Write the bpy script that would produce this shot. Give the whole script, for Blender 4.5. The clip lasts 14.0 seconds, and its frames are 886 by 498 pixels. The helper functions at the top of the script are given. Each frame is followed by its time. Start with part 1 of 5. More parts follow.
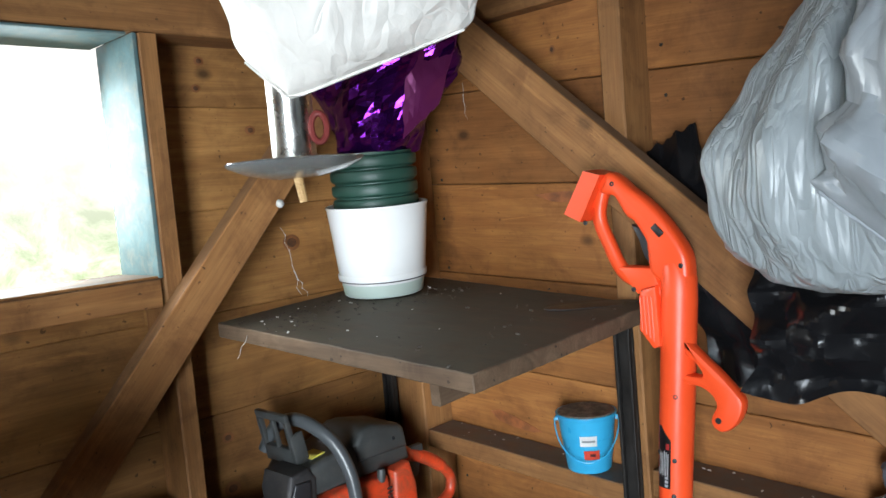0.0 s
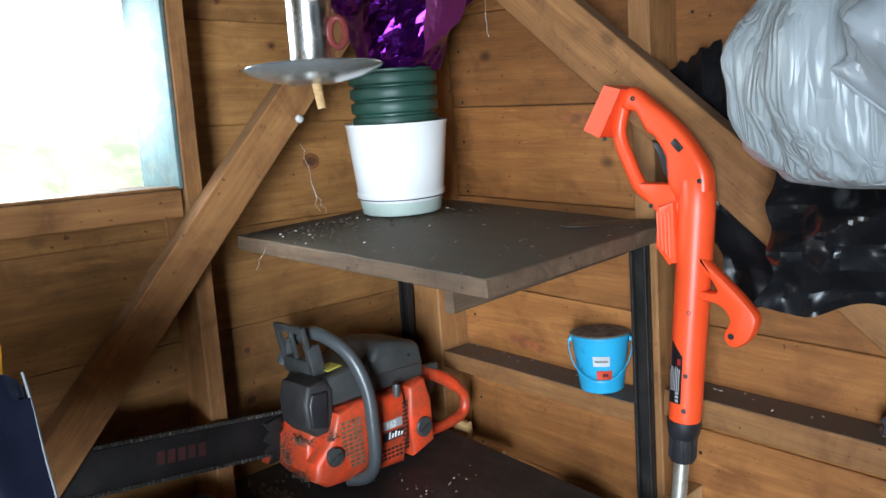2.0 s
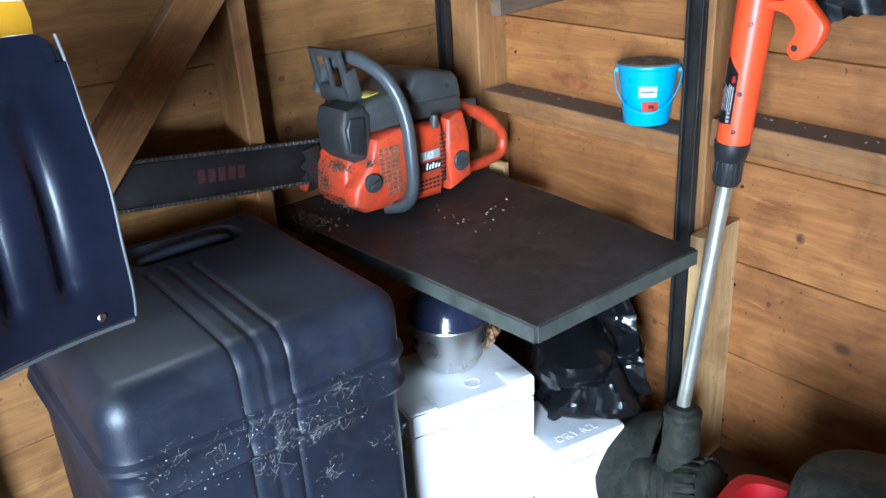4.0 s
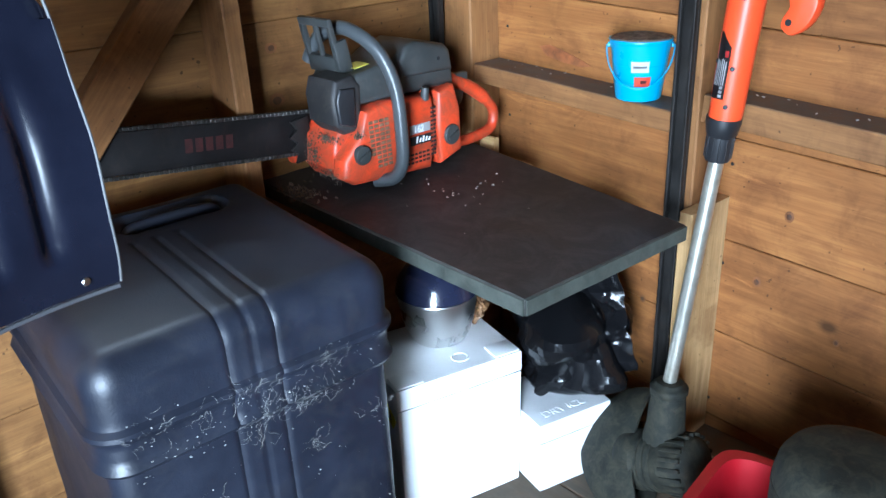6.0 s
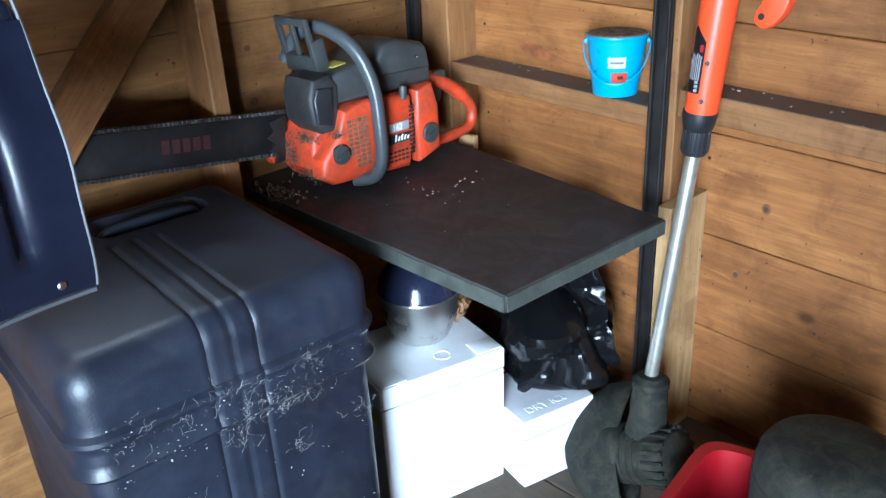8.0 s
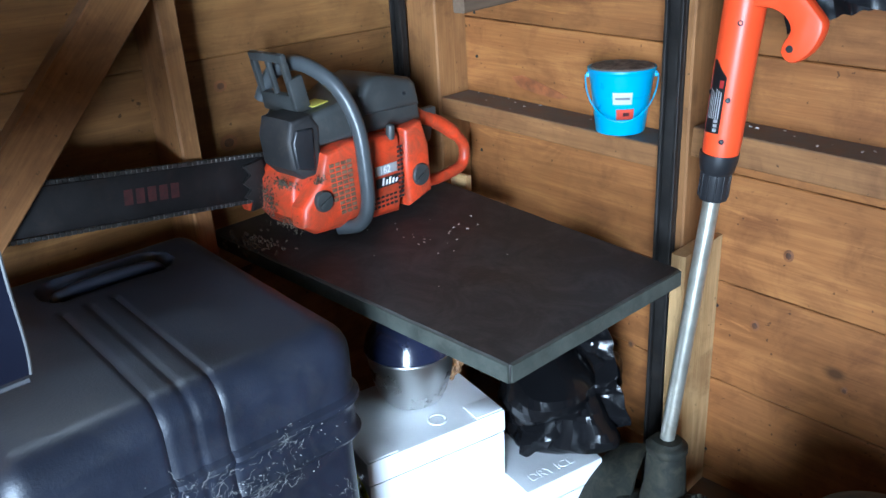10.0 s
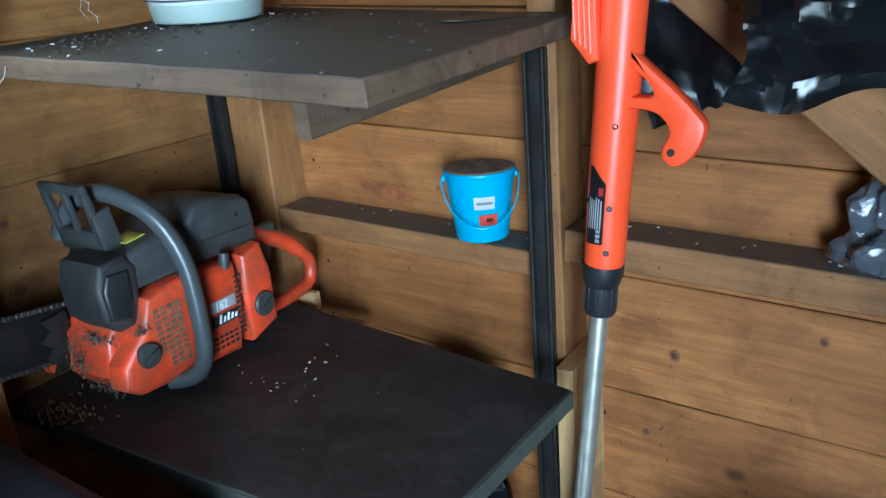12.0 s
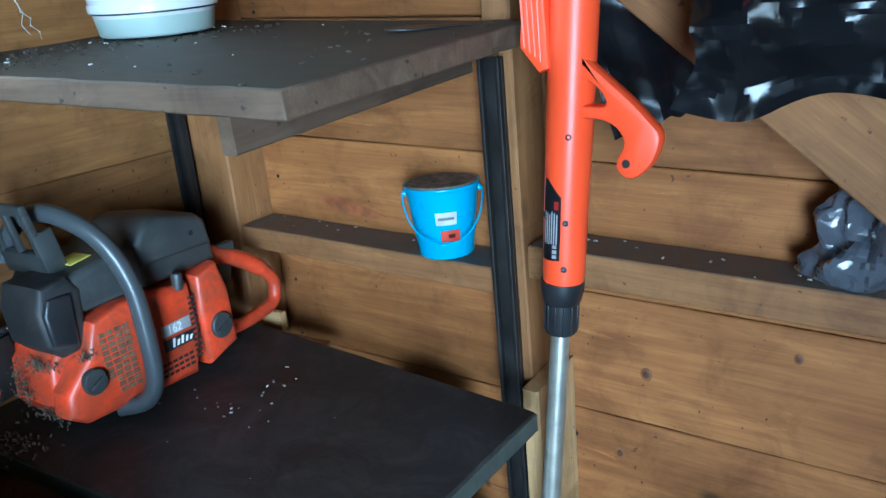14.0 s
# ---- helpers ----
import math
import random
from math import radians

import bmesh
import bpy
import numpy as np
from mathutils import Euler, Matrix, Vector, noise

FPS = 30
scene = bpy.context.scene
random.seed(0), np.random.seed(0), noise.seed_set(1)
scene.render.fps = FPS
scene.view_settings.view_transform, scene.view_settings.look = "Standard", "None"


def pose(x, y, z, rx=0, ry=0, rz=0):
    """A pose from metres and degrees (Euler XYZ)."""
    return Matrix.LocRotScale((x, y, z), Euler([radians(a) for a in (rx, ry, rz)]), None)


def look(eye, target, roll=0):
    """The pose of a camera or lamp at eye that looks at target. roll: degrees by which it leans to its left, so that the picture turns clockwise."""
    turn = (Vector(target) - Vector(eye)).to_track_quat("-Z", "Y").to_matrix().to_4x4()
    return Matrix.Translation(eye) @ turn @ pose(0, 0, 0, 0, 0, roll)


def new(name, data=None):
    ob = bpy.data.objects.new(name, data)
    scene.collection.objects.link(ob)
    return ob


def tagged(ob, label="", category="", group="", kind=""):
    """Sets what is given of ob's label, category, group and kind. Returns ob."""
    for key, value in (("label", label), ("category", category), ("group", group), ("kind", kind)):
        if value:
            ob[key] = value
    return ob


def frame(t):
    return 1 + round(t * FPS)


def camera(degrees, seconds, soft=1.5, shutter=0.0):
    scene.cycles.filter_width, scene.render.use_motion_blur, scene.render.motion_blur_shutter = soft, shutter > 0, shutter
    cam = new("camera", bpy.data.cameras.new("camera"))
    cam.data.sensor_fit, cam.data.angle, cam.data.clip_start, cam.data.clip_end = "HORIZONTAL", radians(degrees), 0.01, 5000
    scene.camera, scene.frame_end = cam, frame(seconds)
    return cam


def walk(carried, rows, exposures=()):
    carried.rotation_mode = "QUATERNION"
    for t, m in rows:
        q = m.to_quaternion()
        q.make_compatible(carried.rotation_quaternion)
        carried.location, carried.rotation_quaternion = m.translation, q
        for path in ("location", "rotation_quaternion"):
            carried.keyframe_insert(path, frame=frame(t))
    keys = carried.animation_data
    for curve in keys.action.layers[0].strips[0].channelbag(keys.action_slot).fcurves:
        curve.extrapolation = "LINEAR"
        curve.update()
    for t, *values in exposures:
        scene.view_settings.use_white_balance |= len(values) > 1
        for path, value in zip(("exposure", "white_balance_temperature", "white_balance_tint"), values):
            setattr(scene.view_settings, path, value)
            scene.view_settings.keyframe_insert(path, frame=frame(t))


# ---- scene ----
cam = camera(58.0, 14.0)
PATH = [
    (0, (1.394, -1.288, 1.275), (-0.003, 0.135, 1.12), -4.9),
    (0.5, (1.398, -1.29, 1.267), (-0.015, 0.114, 1.09), -5.1),
    (1, (1.403, -1.282, 1.26), (-0.023, 0.106, 1.056), -4.9),
    (1.5, (1.407, -1.287, 1.246), (-0.031, 0.083, 1.015), -4.7),
    (2, (1.404, -1.291, 1.221), (-0.029, 0.075, 0.94), -3.9),
    (2.5, (1.381, -1.307, 1.149), (-0.041, 0.023, 0.693), -2.7),
    (3, (1.37, -1.304, 1.118), (-0.032, -0.049, 0.44), -2.9),
    (3.5, (1.378, -1.306, 1.112), (-0.016, -0.074, 0.379), -3.4),
    (4, (1.383, -1.308, 1.104), (-0.018, -0.111, 0.327), -3.7),
    (4.2, (1.381, -1.311, 1.094), (-0.025, -0.122, 0.313), -4.0),
    (6.5, (1.381, -1.307, 1.089), (0.018, -0.102, 0.259), -2.5),
    (7, (1.387, -1.301, 1.094), (0.022, -0.1, 0.261), -2.8),
    (9.5, (1.342, -1.317, 1.074), (0.045, -0.02, 0.276), -3.0),
    (10, (1.281, -1.22, 1.077), (-0.053, 0.058, 0.31), -3.4),
    (10.5, (1.241, -1.153, 1.068), (-0.093, 0.136, 0.32), -3.8),
    (11, (1.229, -1.128, 1.074), (-0.012, 0.267, 0.357), -4.2),
    (11.5, (1.165, -1.105, 1.098), (0.071, 0.426, 0.421), -4.3),
    (12, (1.13, -1.097, 1.11), (0.092, 0.487, 0.467), -4.6),
    (12.5, (1.092, -1.126, 1.118), (0.067, 0.489, 0.532), -4.2),
    (13, (1.09, -1.098, 1.108), (0.031, 0.493, 0.52), -3.8),
    (13.5, (1.128, -1.05, 1.098), (0.04, 0.516, 0.496), -3.9),
    (14, (1.161, -1.03, 1.096), (0.112, 0.56, 0.487), -5.4),
]
walk(cam, [(t, look(eye, target, roll)) for t, eye, target, roll in PATH], [(0, -0.45, 6900, 11), (2.0, -0.3, 6500, 10), (3.2, 0.3, 5700, 8), (7.0, 0.3, 5650, 7), (9.5, 0.15, 5600, 7), (10.5, 0.0, 5500, 6), (12.0, -0.35, 5300, -2), (13.2, -0.4, 5150, -4), (14.0, -0.25, 4950, -4)])

# ---------------------------------------------------------------- world and lights
world = bpy.data.worlds.new("world")
scene.world = world
world.use_nodes = True
wn = world.node_tree.nodes
sky = wn.new("ShaderNodeTexSky")
sky.sky_type, sky.sun_disc = "NISHITA", False
sky.sun_elevation, sky.sun_rotation = radians(50), radians(200)
wn["Background"].inputs["Strength"].default_value = 0.12
world.node_tree.links.new(sky.outputs[0], wn["Background"].inputs["Color"])


def sky_light(name, m, sx, sy, watts, colour):
    lamp = bpy.data.lights.new(name, "AREA")
    lamp.shape, lamp.size, lamp.size_y, lamp.energy, lamp.color = "RECTANGLE", sx, sy, watts, colour
    ob = new(name, lamp)
    ob.matrix_world = m
    return ob


# daylight of the open doorway behind the camera, and of the small window
doorway = sky_light("doorway_daylight", look((2.00, -2.56, 0.80), (0.05, -0.30, 0.62)), 0.60, 1.45, 47, (0.74, 0.87, 1.0))
doorway.data.spread = radians(78)
sky_light("window_daylight", look((-0.12, -0.92, 1.37), (0.9, -0.80, 0.7)), 0.46, 0.36, 12, (0.80, 0.92, 1.0))


# ---------------------------------------------------------------- materials
def material(name):
    m = bpy.data.materials.new(name)
    m.use_nodes = True
    nodes, links = m.node_tree.nodes, m.node_tree.links
    return m, nodes, links, nodes["Principled BSDF"]


def ramp(nodes, links, fac, stops):
    r = nodes.new("ShaderNodeValToRGB")
    while len(r.color_ramp.elements) < len(stops):
        r.color_ramp.elements.new(0.5)
    for e, (p, c) in zip(r.color_ramp.elements, stops):
        e.position, e.color = p, (*c, 1) if len(c) == 3 else c
    links.new(fac, r.inputs[0])
    return r.outputs[0]


def coords(nodes, links, scale=(1, 1, 1), spread=0.0):
    tc = nodes.new("ShaderNodeTexCoord")
    mp = nodes.new("ShaderNodeMapping")
    mp.inputs["Scale"].default_value = scale
    links.new(tc.outputs["Object"], mp.inputs["Vector"])
    if spread:
        info = nodes.new("ShaderNodeObjectInfo")
        mul = nodes.new("ShaderNodeVectorMath")
        mul.operation = "SCALE"
        mul.inputs[0].default_value = (spread, spread * 0.7, spread * 1.3)
        links.new(info.outputs["Random"], mul.inputs["Scale"])
        links.new(mul.outputs[0], mp.inputs["Location"])
    return mp.outputs[0]


def noise_tex(nodes, links, vec, scale, detail=6, rough=0.6, distort=0.0):
    n = nodes.new("ShaderNodeTexNoise")
    n.inputs["Scale"].default_value, n.inputs["Detail"].default_value = scale, detail
    n.inputs["Roughness"].default_value, n.inputs["Distortion"].default_value = rough, distort
    links.new(vec, n.inputs["Vector"])
    return n.outputs["Fac"]


def mix(nodes, links, fac, a, b, mode="MIX"):
    m = nodes.new("ShaderNodeMix")
    m.data_type, m.blend_type = "RGBA", mode
    for sock, v in ((m.inputs[0], fac), (m.inputs[6], a), (m.inputs[7], b)):
        if isinstance(v, (int, float)):
            sock.default_value = v
        elif isinstance(v, tuple):
            sock.default_value = (*v, 1)
        else:
            links.new(v, sock)
    return m.outputs[2]


def bump(nodes, links, bsdf, height, strength, distance=0.002):
    b = nodes.new("ShaderNodeBump")
    b.inputs["Strength"].default_value, b.inputs["Distance"].default_value = strength, distance
    links.new(height, b.inputs["Height"])
    links.new(b.outputs[0], bsdf.inputs["Normal"])


def wood(name, dark, light, knots=0.8, rough=0.7, dust=0.0, spread=9.0, grey=(0.082, 0.080, 0.066)):
    """Softwood with the grain along local x, knots, and a little dirt."""
    m, n, l, b = material(name)
    vec = coords(n, l, (1, 1, 1), spread)
    st = n.new("ShaderNodeMapping")
    st.inputs["Scale"].default_value = (2.2, 15, 15)
    l.new(vec, st.inputs["Vector"])
    grain = noise_tex(n, l, st.outputs[0], 1.5, 6, 0.55, 1.4)
    fine = n.new("ShaderNodeMapping")
    fine.inputs["Scale"].default_value = (5, 160, 160)
    l.new(vec, fine.inputs["Vector"])
    streak = noise_tex(n, l, fine.outputs[0], 2.0, 4, 0.6)
    col = ramp(n, l, grain, [(0.22, dark), (0.52, tuple((a + c) / 2 for a, c in zip(dark, light))), (0.72, light)])
    col = mix(n, l, 0.34, col, ramp(n, l, streak, [(0.35, (0.55, 0.5, 0.45)), (0.6, (1, 1, 1))]), "MULTIPLY")
    # growth rings
    wv = n.new("ShaderNodeTexWave")
    wv.wave_type, wv.bands_direction = "BANDS", "Z"
    wv.inputs["Scale"].default_value, wv.inputs["Distortion"].default_value = 14.0, 9.0
    wv.inputs["Detail"].default_value, wv.inputs["Detail Scale"].default_value = 2.0, 0.5
    wm = n.new("ShaderNodeMapping")
    wm.inputs["Scale"].default_value = (0.22, 1, 1)
    l.new(vec, wm.inputs["Vector"])
    l.new(wm.outputs[0], wv.inputs["Vector"])
    col = mix(n, l, 0.13, col, ramp(n, l, wv.outputs["Fac"], [(0.0, (0.62, 0.52, 0.45)), (0.35, (1, 1, 1)), (1.0, (1.05, 1.04, 1.03))]), "MULTIPLY")
    # bleached scuffs
    sm = n.new("ShaderNodeMapping")
    sm.inputs["Scale"].default_value = (3, 22, 22)
    l.new(vec, sm.inputs["Vector"])
    scuff = noise_tex(n, l, sm.outputs[0], 1.3, 7, 0.7, 0.8)
    col = mix(n, l, ramp(n, l, scuff, [(0.62, (0, 0, 0)), (0.74, (0.5, 0.5, 0.5))]), col, tuple(min(1, v * 1.7) for v in light))
    # broad stains
    stain = noise_tex(n, l, vec, 3.5, 4, 0.55)
    col = mix(n, l, 0.6, col, ramp(n, l, stain, [(0.3, (0.62, 0.55, 0.50)), (0.62, (1.08, 1.05, 1.02))]), "MULTIPLY")
    # blotches, dark specks and small pits
    blot = noise_tex(n, l, vec, 11.0, 6, 0.68, 0.6)
    col = mix(n, l, 0.55, col, ramp(n, l, blot, [(0.34, (0.50, 0.42, 0.38)), (0.50, (1, 1, 1)), (0.68, (1.14, 1.08, 1.0))]), "MULTIPLY")
    speck = noise_tex(n, l, vec, 85.0, 2, 0.5)
    col = mix(n, l, ramp(n, l, speck, [(0.70, (0, 0, 0)), (0.75, (0.75, 0.75, 0.75))]), col, tuple(v * 0.22 for v in dark))
    # knots
    vm = n.new("ShaderNodeMapping")
    vm.inputs["Scale"].default_value = (6.0, 9.5, 9.5)
    l.new(vec, vm.inputs["Vector"])
    vo = n.new("ShaderNodeTexVoronoi")
    vo.inputs["Scale"].default_value = 1.0
    l.new(vm.outputs[0], vo.inputs["Vector"])
    spot = ramp(n, l, vo.outputs["Distance"], [(0.055, (1, 1, 1)), (0.085, (0.6, 0.6, 0.6)), (0.14, (0, 0, 0))])
    pick = ramp(n, l, vo.outputs["Color"], [(0.55, (0, 0, 0)), (0.58, (1, 1, 1))])
    km = mix(n, l, 1.0, spot, pick, "MULTIPLY")
    kf = mix(n, l, 1.0, km, (knots, knots, knots), "MULTIPLY")
    col = mix(n, l, kf, col, tuple(v * 0.28 for v in dark))
    info = n.new("ShaderNodeObjectInfo")
    tone = ramp(n, l, info.outputs["Random"], [(0, (0.78, 0.76, 0.74)), (1, (1.12, 1.1, 1.06))])
    col = mix(n, l, 1.0, col, tone, "MULTIPLY")
    if dust:
        geo = n.new("ShaderNodeNewGeometry")
        sep = n.new("ShaderNodeSeparateXYZ")
        l.new(geo.outputs["Normal"], sep.inputs[0])
        up = ramp(n, l, sep.outputs[2], [(0.6, (0, 0, 0)), (0.9, (1, 1, 1))])
        dn = noise_tex(n, l, vec, 18, 6, 0.7)
        df = mix(n, l, 1.0, up, ramp(n, l, dn, [(0.30, (dust * 0.45,) * 3), (0.58, (dust, dust, dust))]), "MULTIPLY")
        col = mix(n, l, df, col, grey)
    l.new(col, b.inputs["Base Color"])
    b.inputs["Roughness"].default_value = rough
    b.inputs["Specular IOR Level"].default_value = 0.35
    bump(n, l, b, streak, 0.25, 0.0010)
    return m


def plain(name, colour, rough=0.5, metal=0.0, vary=0.25, scale=12.0, bumpy=0.15, spec=0.5, dirt=None, dirt_amount=0.5, fine=120.0):
    """A surface of one colour, mottled at two scales, with worn or dirty patches."""
    m, n, l, b = material(name)
    vec = coords(n, l, (1, 1, 1), 5.0)
    big = noise_tex(n, l, vec, scale, 5, 0.6)
    small = noise_tex(n, l, vec, fine, 3, 0.6)
    lo, hi = tuple(c * (1 - vary) for c in colour), tuple(min(1, c * (1 + vary * 0.6)) for c in colour)
    col = ramp(n, l, big, [(0.3, lo), (0.7, hi)])
    if dirt:
        patch = noise_tex(n, l, vec, scale * 1.7, 8, 0.75, 0.8)
        k = dirt_amount
        col = mix(n, l, ramp(n, l, patch, [(0.62 - 0.3 * k, (0, 0, 0)), (0.8 - 0.2 * k, (k, k, k))]), col, dirt)
    l.new(col, b.inputs["Base Color"])
    rr = ramp(n, l, big, [(0.2, (max(0, rough - 0.1),) * 3), (0.8, (min(1, rough + 0.12),) * 3)])
    l.new(rr, b.inputs["Roughness"])
    b.inputs["Metallic"].default_value = metal
    b.inputs["Specular IOR Level"].default_value = spec
    if bumpy:
        bump(n, l, b, small, bumpy, 0.0008)
    return m


def film(name, colour, rough, crease=0.6, scale=14.0, trans=0.0, metal=0.0, coat=0.0, stretch=(1, 1, 1)):
    """Creased plastic film or foil."""
    m, n, l, b = material(name)
    vec = coords(n, l, stretch)
    v = n.new("ShaderNodeTexVoronoi")
    v.feature, v.inputs["Scale"].default_value = "DISTANCE_TO_EDGE", scale
    warp = n.new("ShaderNodeTexNoise")
    warp.inputs["Scale"].default_value = scale * 0.6
    l.new(vec, warp.inputs["Vector"])
    add = n.new("ShaderNodeMixRGB")
    add.inputs[0].default_value = 0.12
    l.new(vec, add.inputs[1])
    l.new(warp.outputs["Color"], add.inputs[2])
    l.new(add.outputs[0], v.inputs["Vector"])
    big = noise_tex(n, l, vec, scale * 0.5, 6, 0.6, 1.2)
    h = mix(n, l, 0.5, ramp(n, l, v.outputs["Distance"], [(0, (0, 0, 0)), (0.35, (1, 1, 1))]), big)
    bump(n, l, b, h, crease, 0.01)
    col = ramp(n, l, big, [(0.3, tuple(c * 0.8 for c in colour)), (0.7, colour)])
    l.new(col, b.inputs["Base Color"])
    b.inputs["Roughness"].default_value, b.inputs["Metallic"].default_value = rough, metal
    b.inputs["Transmission Weight"].default_value = trans
    b.inputs["Coat Weight"].default_value = coat
    return m


WALL = wood("pine_boards", (0.215, 0.082, 0.021), (0.38, 0.165, 0.050), 0.9)
WESTWALL = wood("window_wall_boards", (0.20, 0.090, 0.026), (0.36, 0.185, 0.062), 0.9)
# for walls and ceiling out of view: dark only to keep bounced fill low
FILLCUTBOARD = wood("fill_cut_boards", (0.055, 0.034, 0.020), (0.10, 0.066, 0.040), 0.4, 0.85)
STUD = wood("pine_studs", (0.22, 0.100, 0.034), (0.37, 0.185, 0.070), 0.6, dust=0.9, grey=(0.135, 0.122, 0.105))
PALE = wood("pale_pine", (0.42, 0.26, 0.11), (0.62, 0.43, 0.22), 0.5)
SHELF = wood("weathered_shelf", (0.070, 0.046, 0.030), (0.15, 0.103, 0.068), 0.3, 0.7, dust=0.78, grey=(0.078, 0.076, 0.058))
DARKSHELF = plain("dark_painted_shelf", (0.026, 0.023, 0.022), 0.52, 0, 0.5, 7, 0.3, 0.38, (0.085, 0.076, 0.072), 0.58)
FLOOR = wood("floor_boards", (0.10, 0.07, 0.045), (0.2, 0.14, 0.09), 0.4, 0.9, dust=0.5)
TEAL = plain("teal_paint", (0.095, 0.165, 0.170), 0.6, 0, 0.4, 20, 0.4, 0.4, (0.26, 0.22, 0.16), 0.5)
ORANGE = plain("orange_plastic", (0.83, 0.075, 0.018), 0.38, 0, 0.1, 8, 0.1, 0.5)
SAWORANGE = plain("saw_orange", (0.66, 0.055, 0.014), 0.42, 0, 0.25, 14, 0.15, 0.5, (0.13, 0.055, 0.03), 0.72)
SAWGREY = plain("saw_grey", (0.036, 0.038, 0.037), 0.45, 0, 0.25, 14, 0.25, 0.5, (0.085, 0.075, 0.065), 0.4)
BLACKPL = plain("black_plastic", (0.018, 0.018, 0.02), 0.4, 0, 0.3, 20, 0.2, 0.5)
CASE = plain("case_plastic", (0.010, 0.0125, 0.022), 0.44, 0, 0.4, 9, 0.4, 0.48, (0.030, 0.030, 0.033), 0.42, 330)
IRON = plain("dark_iron", (0.03, 0.027, 0.025), 0.5, 0.6, 0.4, 25, 0.3, 0.5, (0.08, 0.05, 0.03), 0.3)
STEEL = plain("brushed_steel", (0.62, 0.61, 0.58), 0.28, 1.0, 0.1, 20, 0.1)
CERAMIC = plain("white_glaze", (0.78, 0.78, 0.76), 0.2, 0, 0.05, 8, 0.0)
CELADON = plain("pale_green_saucer", (0.46, 0.55, 0.49), 0.35, 0, 0.08, 10, 0.05)
GREENPOT = plain("dark_green_pot", (0.018, 0.062, 0.045), 0.45, 0, 0.2, 10, 0.1)
BLUE = plain("blue_enamel", (0.025, 0.34, 0.58), 0.32, 0, 0.08, 15, 0.05, 0.5, (0.05, 0.22, 0.38), 0.2)
FOAM = plain("white_foam", (0.84, 0.85, 0.86), 0.75, 0, 0.06, 12, 0.25, 0.3)
DUSTY = plain("dusty_rubber", (0.016, 0.017, 0.013), 0.75, 0, 0.6, 22, 0.6, 0.3, (0.058, 0.052, 0.032), 0.62)
RED = plain("red_plastic", (0.42, 0.008, 0.016), 0.4, 0, 0.15, 10, 0.1)
YELLOW = plain("yellow_plastic", (0.85, 0.42, 0.02), 0.4, 0, 0.1, 10, 0.1)
WHITE = plain("white_paper", (0.82, 0.82, 0.80), 0.7, 0, 0.04, 20, 0)
BLACKFILM = film("black_film", (0.007, 0.007, 0.008), 0.20, 0.10, 16)
BLACKFILM.node_tree.nodes["Principled BSDF"].inputs["Specular IOR Level"].default_value = 0.34
PURPLE = film("purple_foil", (0.12, 0.010, 0.24), 0.13, 0.8, 9, 0, 0.9)
WHITEFILM = film("white_film", (0.74, 0.71, 0.66), 0.38, 0.55, 22, stretch=(1, 1, 0.5))
GREYFILM = film("grey_film", (0.27, 0.30, 0.31), 0.34, 0.45, 46, stretch=(1, 1, 0.09))
PALEFILM = film("pale_film", (0.31, 0.34, 0.365), 0.27, 0.3, 16)


# ---------------------------------------------------------------- building helpers
def thing(name, at=(0, 0, 0), label="", category="", group="", kind="", rot=(0, 0, 0)):
    ob = new(name)
    ob.empty_display_size = 0.05
    ob.matrix_world = pose(*at, *rot)
    return tagged(ob, label, category, group, kind)


def mesh_of(bm, name, mat, smooth=False, angle=35):
    me = bpy.data.meshes.new(name)
    bmesh.ops.recalc_face_normals(bm, faces=bm.faces)
    if smooth:
        for f in bm.faces:
            f.smooth = True
        for e in bm.edges:
            if len(e.link_faces) == 2 and e.calc_face_angle(0) > radians(angle):
                e.smooth = False
    bm.to_mesh(me)
    bm.free()
    me.materials.append(mat)
    return me


def part(name, bm, mat, parent=None, label="", m=None, smooth=True, angle=35):
    ob = new(name, mesh_of(bm, name, mat, smooth, angle))
    if parent is not None:
        ob.parent = parent
    if m is not None:
        ob.matrix_local = m
    return tagged(ob, label)


def bm_box(lo, hi, bevel=0.0, seg=2, bm=None):
    own = bmesh.new()
    r = bmesh.ops.create_cube(own, size=1.0)
    for v in r["verts"]:
        v.co = Vector([(a + b) / 2 + c * (b - a) for a, b, c in zip(lo, hi, v.co)])
    if bevel:
        bmesh.ops.bevel(own, geom=own.edges[:], offset=bevel, segments=seg, affect="EDGES", profile=0.5)
    return merge(bm, own)


def merge(bm, own, m=None):
    if m is not None:
        own.transform(m)
    if bm is None:
        return own
    me = bpy.data.meshes.new("tmp")
    own.to_mesh(me)
    own.free()
    bm.from_mesh(me)
    bpy.data.meshes.remove(me)
    return bm


def bm_lathe(profile, n=32, bm=None, m=None):
    """Turn (radius, height) pairs round local z."""
    own = bmesh.new()
    rings = []
    for r, z in profile:
        if r < 1e-5:
            rings.append([own.verts.new((0, 0, z))])
        else:
            rings.append([own.verts.new((r * math.cos(2 * math.pi * i / n), r * math.sin(2 * math.pi * i / n), z)) for i in range(n)])
    for a, b in zip(rings, rings[1:]):
        if len(a) == 1 and len(b) == 1:
            continue
        for i in range(n):
            j = (i + 1) % n
            if len(a) == 1:
                own.faces.new((a[0], b[i], b[j]))
            elif len(b) == 1:
                own.faces.new((a[i], a[j], b[0]))
            else:
                own.faces.new((a[i], a[j], b[j], b[i]))
    return merge(bm, own, m)


